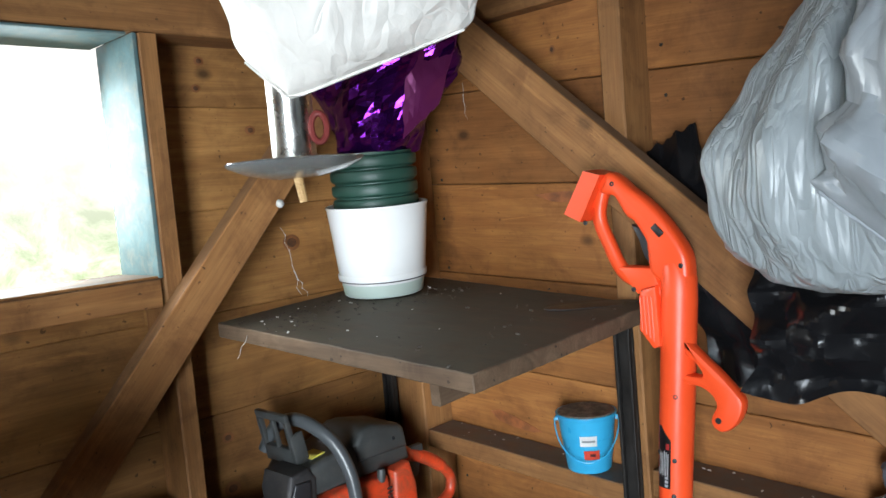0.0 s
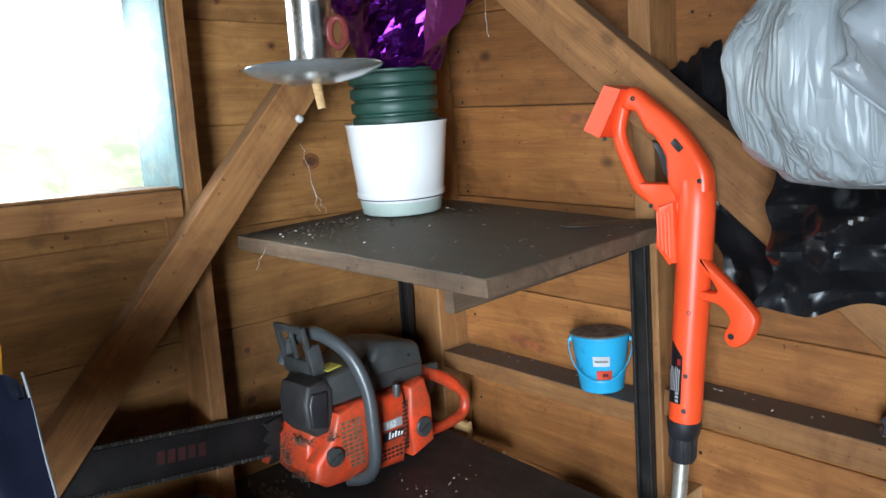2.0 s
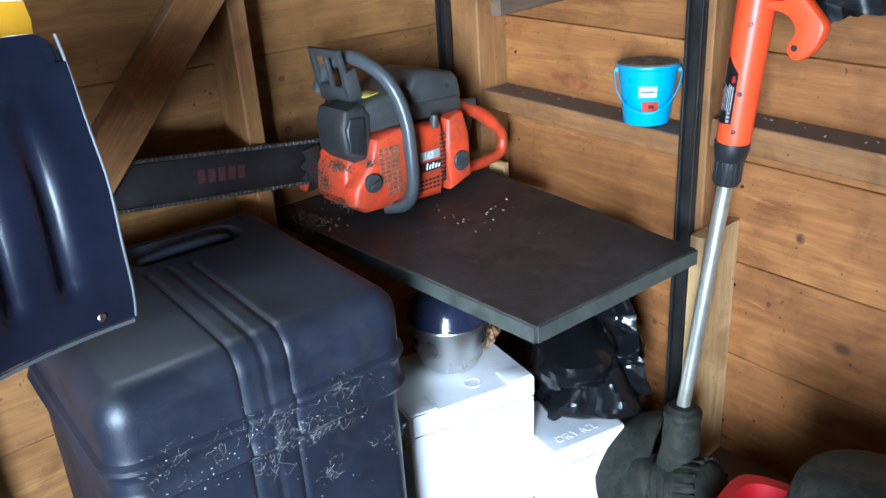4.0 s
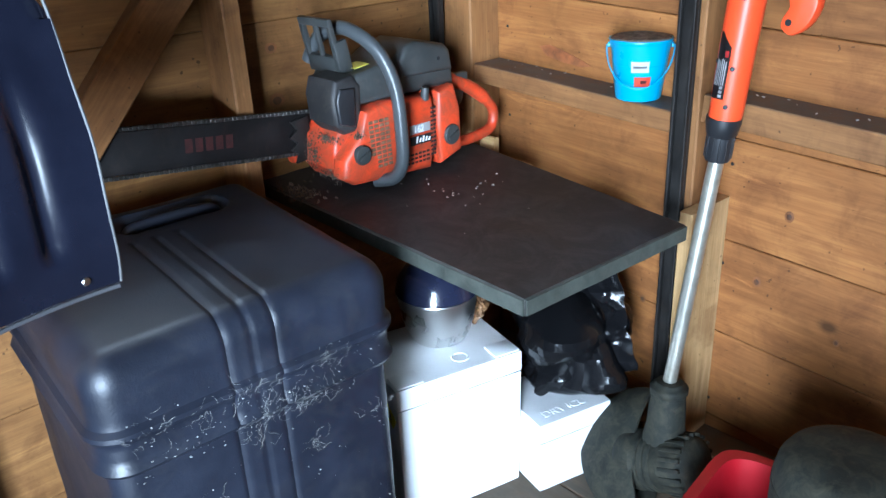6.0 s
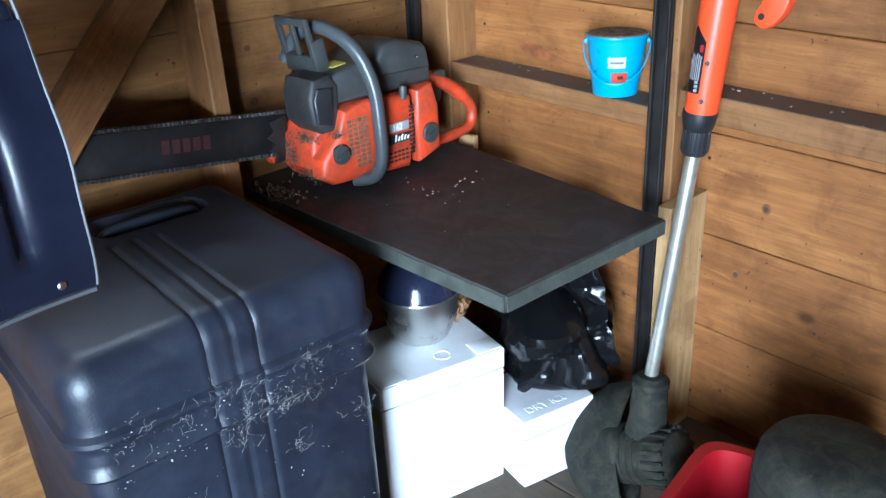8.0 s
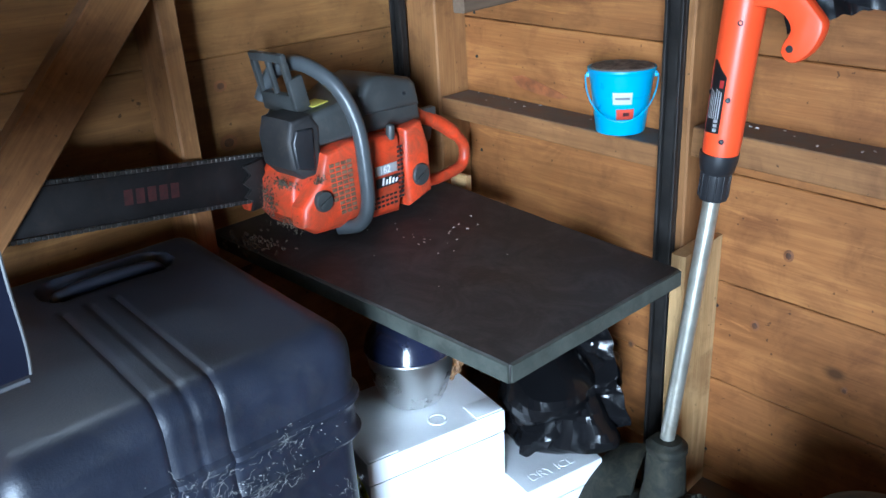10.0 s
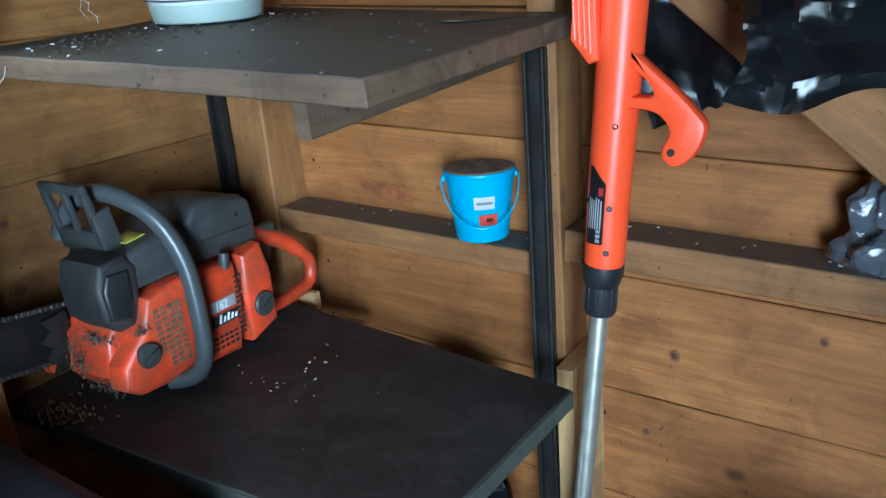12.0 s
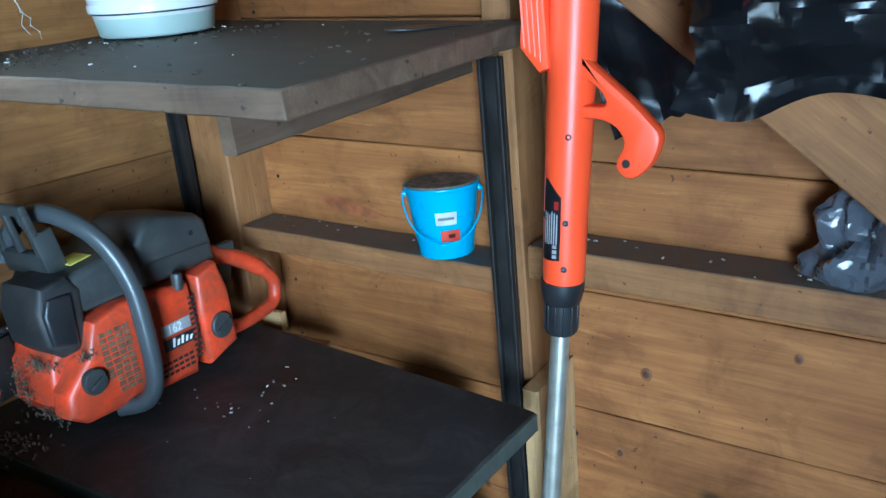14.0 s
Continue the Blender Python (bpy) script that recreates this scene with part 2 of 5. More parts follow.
def bm_tube(points, radius, n=12, bm=None, closed=False, flat=1.0):
    """A round bar along points; radius a number or one per point."""
    own = bmesh.new()
    pts = [Vector(p) for p in points]
    rad = radius if isinstance(radius, (list, tuple)) else [radius] * len(pts)
    rings, up = [], None
    for i, p in enumerate(pts):
        a = pts[i - 1] if i or closed else p
        b = pts[(i + 1) % len(pts)] if i < len(pts) - 1 or closed else p
        d = (b - a).normalized()
        if up is None:
            up = d.orthogonal().normalized()
        up = (up - d * up.dot(d)).normalized()
        side = d.cross(up)
        rings.append([own.verts.new(p + rad[i] * (math.cos(2 * math.pi * k / n) * up + flat * math.sin(2 * math.pi * k / n) * side)) for k in range(n)])
    pairs = list(zip(rings, rings[1:])) + ([(rings[-1], rings[0])] if closed else [])
    for a, b in pairs:
        for k in range(n):
            own.faces.new((a[k], a[(k + 1) % n], b[(k + 1) % n], b[k]))
    if not closed:
        own.faces.new(rings[0][::-1]), own.faces.new(rings[-1])
    return merge(bm, own)


def bm_slab(outline, thick, bevel=0.0, bm=None, m=None, seg=2):
    """An outline in local x, z, given a thickness along y."""
    own = bmesh.new()
    a = [own.verts.new((x, -thick / 2, z)) for x, z in outline]
    b = [own.verts.new((x, thick / 2, z)) for x, z in outline]
    own.faces.new(a), own.faces.new(b[::-1])
    for i in range(len(a)):
        j = (i + 1) % len(a)
        own.faces.new((a[j], a[i], b[i], b[j]))
    bmesh.ops.recalc_face_normals(own, faces=own.faces)
    if bevel:
        sharp = [e for e in own.edges if any(len(f.verts) > 4 for f in e.link_faces)]
        bmesh.ops.bevel(own, geom=sharp, offset=bevel, segments=seg, affect="EDGES", profile=0.5)
    return merge(bm, own, m)


def spline(points, per=6, closed=False):
    """Smooth line through points."""
    p = [Vector(q) for q in points]
    out, n = [], len(p)
    for i in range(n if closed else n - 1):
        a, b, c, d = (p[(i + k) % n] if closed else p[min(max(i + k, 0), n - 1)] for k in (-1, 0, 1, 2))
        for s in range(per):
            t = s / per
            out.append(0.5 * (2 * b + (c - a) * t + (2 * a - 5 * b + 4 * c - d) * t * t + (3 * b - a - 3 * c + d) * t ** 3))
    if not closed:
        out.append(p[-1])
    return out


def bm_timber(length, wide, thick, bevel=0.002, warp=0.0, seed=0):
    """A plank: length along x from 0, wide along z from 0, thick along y from 0."""
    own = bmesh.new()
    n = max(1, int(length / 0.12)) if warp else 1
    r = random.Random(seed)
    rings = []
    for i in range(n + 1):
        w = [(r.random() - 0.5) * warp for _ in range(4)]
        x = length * i / n
        c = bevel
        pts = [(c, 0), (thick - c, 0), (thick, c), (thick, wide - c), (thick - c, wide), (c, wide), (0, wide - c), (0, c)]
        rings.append([own.verts.new((x, y + w[0], z + w[1] * 0.6)) for y, z in pts])
    for a, b in zip(rings, rings[1:]):
        for k in range(8):
            own.faces.new((a[k], a[(k + 1) % 8], b[(k + 1) % 8], b[k]))
    own.faces.new(rings[0][::-1]), own.faces.new(rings[-1])
    return own


def timber(name, start, end, wide, thick, mat, face, parent=None, label="", warp=0.0015, category="", kind="", seed=None):
    """A plank whose grain runs from start to end along its lower back edge; face is the way its broad side's thickness grows."""
    s, e = Vector(start), Vector(end)
    x = (e - s).normalized()
    y = (Vector(face) - x * Vector(face).dot(x)).normalized()
    z = x.cross(y)
    if z.z < 0:
        s, e, x, z = e, s, -x, -z
    m = Matrix((x, y, z)).transposed().to_4x4()
    m.translation = s
    ob = part(name, bm_timber((e - s).length, wide, thick, 0.002, warp, seed if seed is not None else int(s.x * 977 + s.z * 613 + s.y * 331)), mat, parent, label, m, False)
    return tagged(ob, "", category, "", kind)


def bag_surface(rows, n=48, seed=1, folds=0.0, lump=0.0, freq=9, crease=None):
    """A closed sack: rows of (height, centre x, centre y, half width x, half width y); pleats grow towards the top."""
    own = bmesh.new()
    r = random.Random(seed)
    ph = [r.random() * 6.28 for _ in range(6)]
    rings = []
    pts = spline([(z, cx, cy) for z, cx, cy, a, b in rows], 5)
    rad = spline([(a, b, 0) for z, cx, cy, a, b in rows], 5)
    for i, (p, q) in enumerate(zip(pts, rad)):
        t = i / (len(pts) - 1)
        ring = []
        for k in range(n):
            th = 2 * math.pi * k / n
            f = 1 + folds * t * (math.sin(freq * th + ph[0]) + 0.6 * math.sin((freq * 2 + 1) * th + ph[1]) + 0.4 * math.sin((freq * 3 + 2) * th + ph[3]))
            co = Vector((p.y + q.x * f * math.cos(th), p.z + q.y * f * math.sin(th), p.x))
            f2 = lump * noise.noise(co * 14 + Vector((seed, 0, 0))) + 0.45 * lump * noise.noise(co * 36 + Vector((0, seed, 0)))
            if crease:
                f2 += crease(co)
            co += f2 * Vector((math.cos(th), math.sin(th), 0.4))
            ring.append(own.verts.new(co))
        rings.append(ring)
    for a, b in zip(rings, rings[1:]):
        for k in range(n):
            own.faces.new((a[k], a[(k + 1) % n], b[(k + 1) % n], b[k]))
    own.faces.new(rings[0][::-1]), own.faces.new(rings[-1])
    return own

# ---------------------------------------------------------------- the shed
PITCH = 0.197
FALL = 0.053      # the long timbers of the north wall drop this much in a metre
SEAMS = [0.068 + PITCH * k for k in range(-1, 12)]

# right-hand wall, boards along x at y = 0
north = thing("wall_north", (0, 0, 0), "horizontal orange-brown pine shiplap boards with dark knots", "wall", "", "structure")
for k, z in enumerate(SEAMS[:-1]):
    lo, hi = max(z, -0.02), min(SEAMS[k + 1], 2.1)
    timber("board", (2.6, 0.0, lo + 0.0010 - 1.9 * FALL), (-0.04, 0.0, lo + 0.0010 + 0.74 * FALL), hi - lo - 0.0020, 0.02, WALL, (0, 1, 0), north, "", 0.0015, seed=k)
part("backing", bm_box((-0.06, 0.022, -0.02), (2.6, 0.032, 2.1)), SHELF, north)

# window wall, boards along y at x = 0, cut round the window opening
WIN_Y0, WIN_Y1, WIN_Z0, WIN_Z1 = -1.20, -0.650, 1.160, 1.578
west = thing("wall_west", (0, 0, 0), "horizontal pine boards round a small window opening", "wall", "", "structure")
WSEAMS = [0.086 + PITCH * k for k in range(-1, 12)]
for k, z in enumerate(WSEAMS[:-1]):
    lo, hi = max(z, -0.02) + 0.0002, min(WSEAMS[k + 1], 2.1) - 0.0002
    runs = [(-2.65, 0.0, lo, hi)]
    if hi > WIN_Z0 and lo < WIN_Z1:
        runs = [(-2.65, WIN_Y0, lo, hi), (WIN_Y1, 0.0, lo, hi)]
        if lo < WIN_Z0:
            runs.append((WIN_Y0, WIN_Y1, lo, WIN_Z0))
        if hi > WIN_Z1:
            runs.append((WIN_Y0, WIN_Y1, WIN_Z1, hi))
    for j, (a, b, c, d) in enumerate(runs):
        timber("board", (0.0, b, c), (0.0, a, c), d - c, 0.02, WESTWALL, (-1, 0, 0), west, "", 0.0008, seed=50 + k * 3 + j)
for lo, hi in (((-0.032, -2.65, -0.02), (-0.022, WIN_Y0, 2.1)), ((-0.032, WIN_Y1, -0.02), (-0.022, 0.02, 2.1)),
               ((-0.032, WIN_Y0, -0.02), (-0.022, WIN_Y1, WIN_Z0)), ((-0.032, WIN_Y0, WIN_Z1), (-0.022, WIN_Y1, 2.1))):
    part("backing", bm_box(lo, hi), SHELF, west)

# the two unseen walls behind the camera, with the open doorway, darkened like the ceiling to cut bounce
south = thing("wall_south", (0, 0, 0), "unseen board wall with an open doorway, darkened to cut fill light", "wall", "", "structure")
for lo, hi in (((-0.06, -2.67, -0.02), (1.60, -2.63, 2.1)), ((2.5, -2.67, -0.02), (2.64, -2.63, 2.1)), ((1.60, -2.67, 1.95), (2.5, -2.63, 2.1))):
    part("panel", bm_box(lo, hi), FILLCUTBOARD, south)
east = part("wall_east", bm_box((2.6, -2.63, -0.02), (2.64, 0.03, 2.1)), FILLCUTBOARD)
tagged(east, "unseen board wall of the shed, darkened to cut fill light", "wall", "", "structure")
ceiling = part("ceiling", bm_box((-0.06, -2.67, 2.1), (2.64, 0.05, 2.14)), FILLCUTBOARD)
tagged(ceiling, "unseen wooden shed roof underside, darkened to cut fill light", "ceiling", "", "structure")

floor = thing("floor", (0, 0, 0), "dusty brown plank shed floor", "floor", "", "structure")
for k in range(17):
    timber("plank", (0.0, -2.63 + 0.165 * k, -0.02), (2.6, -2.63 + 0.165 * k, -0.02), 0.02, 0.162, FLOOR, (0, 1, 0), floor, "", 0, seed=200 + k)

ground = part("ground", bm_box((-60, -60, -0.3), (60, 60, -0.12)), plain("grass_ground", (0.06, 0.11, 0.03), 0.9, 0, 0.5, 2))
tagged(ground, "green grass outside the shed", "ground", "", "structure")

# knots and torn grain that stand out on the boards
KNOT = plain("knot_wood", (0.085, 0.032, 0.012), 0.6, 0, 0.6, 60, 0.3)
HALO = plain("knot_halo", (0.19, 0.068, 0.019), 0.65, 0, 0.4, 50, 0.2)
SCAR = plain("torn_grain", (0.26, 0.080, 0.024), 0.6, 0, 0.5, 40, 0.4)
disc = [(0, 0.0008), (0.7, 0.0008), (1.0, 0.0)]
for wall, at, turn, rr in ((west, (0.0, -0.318, 1.186), (0, 90, 0), 0.020), (west, (0.0, -0.488, 1.552), (0, 90, 0), 0.010), (west, (0.0, -0.500, 1.500), (0, 90, 0), 0.009), (west, (0.0, -0.511, 0.824), (0, 90, 0), 0.012),
                           (west, (0.0, -0.512, 0.722), (0, 90, 0), 0.017), (west, (0.0, -0.390, 1.420), (0, 90, 0), 0.011), (north, (0.531, 0.0, 0.275), (90, 0, 0), 0.008), (north, (0.816, 0.0, 0.539), (90, 0, 0), 0.010),
                           (north, (0.773, 0.0, 0.397), (90, 0, 0), 0.010), (north, (0.93, 0.0, 0.33), (90, 0, 0), 0.007), (north, (0.47, 0.0, 1.52), (90, 0, 0), 0.008), (north, (1.02, 0.0, 0.60), (90, 0, 0), 0.007)):
    part("knot", bm_lathe([(rr * 0.85 * a, 0.0012 + b * 0.6) for a, b in disc], 20), HALO, wall, "", pose(*at, *turn) @ Matrix.Diagonal((1.0, 1.25, 1, 1)))
    part("knot", bm_lathe([(rr * 0.52 * a, 0.0020 + b * 0.6) for a, b in disc], 20), KNOT, wall, "", pose(*at, *turn) @ Matrix.Diagonal((0.9, 1.1, 1, 1)))
part("torn_grain", bm_slab([(0.235, 0.775), (0.262, 0.781), (0.300, 0.772), (0.352, 0.757), (0.375, 0.748), (0.350, 0.744), (0.300, 0.748), (0.255, 0.757)], 0.003), SCAR, north)
part("torn_grain", bm_slab([(0.40, 1.243), (0.47, 1.246), (0.62, 1.238), (0.60, 1.226), (0.52, 1.220), (0.44, 1.228)], 0.003), SCAR, north)

# framing
timber("bottom_plate", (2.6, 0.0, 0.0), (0.0, 0.0, 0.0), 0.04, 0.088, STUD, (0, -1, 0), None, "flat pine sill plate on the floor", 0.001, "beam", "structure")
timber("bottom_plate", (0.0, -0.09, 0.0), (0.0, -2.63, 0.0), 0.04, 0.088, STUD, (1, 0, 0), None, "flat pine sill plate on the floor", 0.001, "beam", "structure")
timber("top_rail", (0.0, -0.05, 1.579), (0.0, -2.63, 1.579), 0.081, 0.088, STUD, (1, 0, 0), None, "pine rail above the window", 0.001, "beam", "structure")
timber("top_rail", (0.0, -0.05, 1.664), (0.0, -2.63, 1.664), 0.09, 0.092, STUD, (1, 0, 0), None, "pine rail above the window", 0.001, "beam", "structure")
timber("top_rail", (2.6, 0.0, 1.60), (0.09, 0.0, 1.60), 0.088, 0.04, STUD, (0, -1, 0), None, "horizontal pine rail under the roof", 0.001, "beam", "structure")


def stud(name, x0, x1, y0, y1, z0, z1, mat=STUD, label="rough upright pine stud nailed to the boards"):
    m = pose(x0, y0, z0) @ Matrix(((0, 1, 0, 0), (0, 0, 1, 0), (1, 0, 0, 0), (0, 0, 0, 1)))
    # local x runs up, y across x, z across y
    ob = part(name, bm_timber(z1 - z0, y1 - y0, x1 - x0, 0.003, 0.002, int(x0 * 900 + y0 * 77)), mat, None, "", m, False)
    return tagged(ob, label, "stud", "wall studs", "structure")


stud("stud", 0.022, 0.115, -0.088, 0.0, 0.04, 1.60)
stud("stud", 0.632, 0.674, -0.090, 0.0, 0.04, 1.60)
stud("stud", 1.20, 1.243, -0.088, 0.0, 0.04, 1.60)
stud("stud", 1.80, 1.843, -0.088, 0.0, 0.04, 1.60)
stud("stud", 0.0, 0.09, -0.6465, -0.612, 0.04, 1.577)
stud("stud", 0.0, 0.09, -1.25, -1.21, 0.04, 1.577)
stud("stud", 0.0, 0.09, -1.90, -1.86, 0.04, 1.577)
stud("stud_block", 0.676, 0.702, -0.128, 0.0, 0.04, 0.55, PALE, "pale fresh-cut pine block against a stud")

# ledges between the studs
for a, b, z, h in ((0.630, 0.117, 0.7385, 0.039), (1.198, 0.676, 0.7515, 0.048), (1.798, 1.245, 0.7205, 0.048)):
    timber("ledge", (a, -0.002, z - h - (a - b) * FALL), (b, -0.002, z - h), h, 0.082, STUD, (0, -1, 0), None, "flat pine ledge between studs, grey with dust", 0.001, "ledge", "structure")

# braces
def brace(name, a, b, wide, thick, face, label):
    return timber(name, a, b, wide, thick, STUD, face, None, label, 0.001, "brace", "structure")


brace("brace", (0.15, -0.0905, 1.655), (1.52, -0.0905, 0.477), 0.0955, 0.038, (0, -1, 0), "diagonal pine brace nailed across the studs")
brace("brace", (0.0905, -0.21, 1.497), (0.0905, -0.98, 0.648), 0.070, 0.038, (1, 0, 0), "diagonal pine brace across the window stud")

# window
win = thing("window_1", (0, 0, 0), "small shed window with peeling teal paint, bright garden outside", "window", "", "structure")
part("jamb", bm_box((-0.06, WIN_Y1 - 0.006, WIN_Z0), (0.088, WIN_Y1 + 0.0025, WIN_Z1 - 0.001), 0.002), TEAL, win, "teal painted jamb")
part("jamb", bm_box((-0.06, WIN_Y0 - 0.0025, WIN_Z0), (0.088, WIN_Y0 + 0.014, WIN_Z1 - 0.001), 0.002), TEAL, win, "teal painted jamb")
part("head", bm_box((-0.06, WIN_Y0 + 0.015, WIN_Z1 - 0.006), (0.088, WIN_Y1 - 0.015, WIN_Z1 - 0.001), 0.002), TEAL, win, "teal painted head")
part("sill", bm_box((-0.07, WIN_Y0 + 0.015, WIN_Z0 - 0.0), (0.088, WIN_Y1 - 0.007, WIN_Z0 + 0.005), 0.002), STUD, win, "dirty wooden sill")
timber("window_rail", (0.0, -0.654, 1.110), (0.0, -1.208, 1.110), 0.049, 0.088, STUD, (1, 0, 0), None, "rough pine rail under the window", 0.001, "beam", "structure")
# garden backdrop: daylight is its own emission, glare painted as white towards the top
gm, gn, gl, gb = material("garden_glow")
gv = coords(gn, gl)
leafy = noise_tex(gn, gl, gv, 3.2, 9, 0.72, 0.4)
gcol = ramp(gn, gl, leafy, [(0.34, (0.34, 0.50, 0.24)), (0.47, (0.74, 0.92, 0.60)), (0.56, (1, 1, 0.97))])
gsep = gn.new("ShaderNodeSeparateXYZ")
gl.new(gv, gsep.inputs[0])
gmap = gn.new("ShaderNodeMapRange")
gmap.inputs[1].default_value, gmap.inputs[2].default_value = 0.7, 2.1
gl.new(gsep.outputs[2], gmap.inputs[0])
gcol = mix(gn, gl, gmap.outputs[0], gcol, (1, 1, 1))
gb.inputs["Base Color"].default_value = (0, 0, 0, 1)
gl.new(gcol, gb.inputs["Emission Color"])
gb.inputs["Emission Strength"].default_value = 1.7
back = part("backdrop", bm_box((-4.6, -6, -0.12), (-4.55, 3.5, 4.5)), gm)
tagged(back, "green garden foliage on a glowing backdrop, overexposure painted in", "backdrop", "", "structure")

# ---------------------------------------------------------------- shelves
def shelf_board(name, corners, thick, mat, label, bevel=0.0018):
    own = bmesh.new()
    top = [own.verts.new(c) for c in corners]
    low = [own.verts.new((c[0], c[1], c[2] - thick)) for c in corners]
    own.faces.new(top), own.faces.new(low[::-1])
    for i in range(4):
        j = (i + 1) % 4
        own.faces.new((top[j], top[i], low[i], low[j]))
    bmesh.ops.recalc_face_normals(own, faces=own.faces)
    bmesh.ops.bevel(own, geom=own.edges[:], offset=bevel, segments=1, affect="EDGES")
    long = [e for e in own.edges if e.calc_length() > 0.1]
    bmesh.ops.subdivide_edges(own, edges=long, cuts=22, use_grid_fill=True)
    for v in own.verts:
        v.co += Vector((noise.noise(v.co * 30), noise.noise(v.co * 30 + Vector((7, 0, 0))), 0.5 * noise.noise(v.co * 22))) * 0.0016
    return tagged(part(name, own, mat, None, "", None, True), label, "shelf")


def a_top(x, y):
    return 1.035 + (0.709 - x) * 0.054 + (y + 0.559) * 0.047


A_CORNERS = [(x, y, a_top(x, y)) for x, y in ((0.105, -0.566), (0.712, -0.559), (0.722, -0.128), (0.105, -0.092))]
shelf_a = shelf_board("upper_shelf", A_CORNERS, 0.026, SHELF, "weathered grey-brown wooden corner shelf, dusty on top")
B_CORNERS = [(0.004, -0.575, 0.572), (0.712, -0.573, 0.560), (0.730, -0.192, 0.560), (0.004, -0.100, 0.576)]
shelf_b = shelf_board("lower_shelf", B_CORNERS, 0.028, DARKSHELF, "dark painted board shelf, scuffed and dusty")
EDGE = plain("green_grey_edge_paint", (0.050, 0.056, 0.047), 0.6, 0, 0.4, 30, 0.4, 0.4, (0.09, 0.085, 0.07), 0.5)
for (x0, y0, z0), (x1, y1, z1), (nx, ny) in (((0.010, -0.5755, 0.5705), (0.711, -0.5735, 0.5590), (0, -1)), ((0.7125, -0.570, 0.5590), (0.7300, -0.194, 0.5590), (1, -0.045))):
    own = bmesh.new()
    ring = []
    for k in range(15):
        f = k / 14
        x, y, z = x0 + (x1 - x0) * f, y0 + (y1 - y0) * f, z0 + (z1 - z0) * f
        w = 0.0026 + 0.0008 * noise.noise(Vector((x * 25, y * 25, 3)))
        ring.append([own.verts.new((x + nx * o, y + ny * o, z - d)) for o, d in ((-0.002, 0.0), (w, 0.0015), (w, 0.0255), (-0.002, 0.0268))])
    for a, b in zip(ring, ring[1:]):
        for k in range(4):
            own.faces.new((a[k], a[(k + 1) % 4], b[(k + 1) % 4], b[k]))
    own.faces.new(ring[0][::-1]), own.faces.new(ring[-1])
    part("edge", own, EDGE, shelf_b, "green-grey painted edge", None, False)

# ---------------------------------------------------------------- more shape helpers
def rounded_box(h, r, cuts=14, displace=None, taper=0.0, bm=None, m=None):
    """A box of half sizes h with edges rounded by r; displace(p, n) moves the surface along its normal."""
    own = bmesh.new()
    bmesh.ops.create_cube(own, size=2.0)
    bmesh.ops.subdivide_edges(own, edges=own.edges[:], cuts=cuts, use_grid_fill=True)
    for v in own.verts:
        p = Vector((v.co.x * h[0], v.co.y * h[1], v.co.z * h[2]))
        inner = Vector([max(-(a - r), min(a - r, c)) for a, c in zip(h, p)])
        d = p - inner
        n = d.normalized() if d.length > 1e-6 else Vector((0, 0, 1))
        q = inner + n * min(r, d.length) if d.length > 1e-6 else p
        if displace:
            q = q + n * displace(q, n)
        k = 1 - taper * (h[2] - q.z) / (2 * h[2])
        v.co = Vector((q.x * k, q.y * k, q.z))
    return merge(bm, own, m)


def folder(seed, n=7, wave=0.08, slope=0.35, flat=(1, 1, 1)):
    """Height of a creased film: straight folds of several widths that cross one another."""
    r = random.Random(seed)
    waves = []
    for _ in range(n):
        d = Vector([r.gauss(0, 1) * f for f in flat]).normalized()
        w = wave * r.uniform(0.45, 1.9)
        waves.append((d / w, r.random(), w * slope * r.uniform(0.4, 1.0)))

    def height(p):
        p = p + 0.02 * noise.noise_vector(p * 5 + Vector((seed, 0, 0)))
        total = 0.0
        for d, ph, a in waves:
            u = p.dot(d) + ph
            total += a * (abs(u - math.floor(u) - 0.5) - 0.25)
        return total
    return height


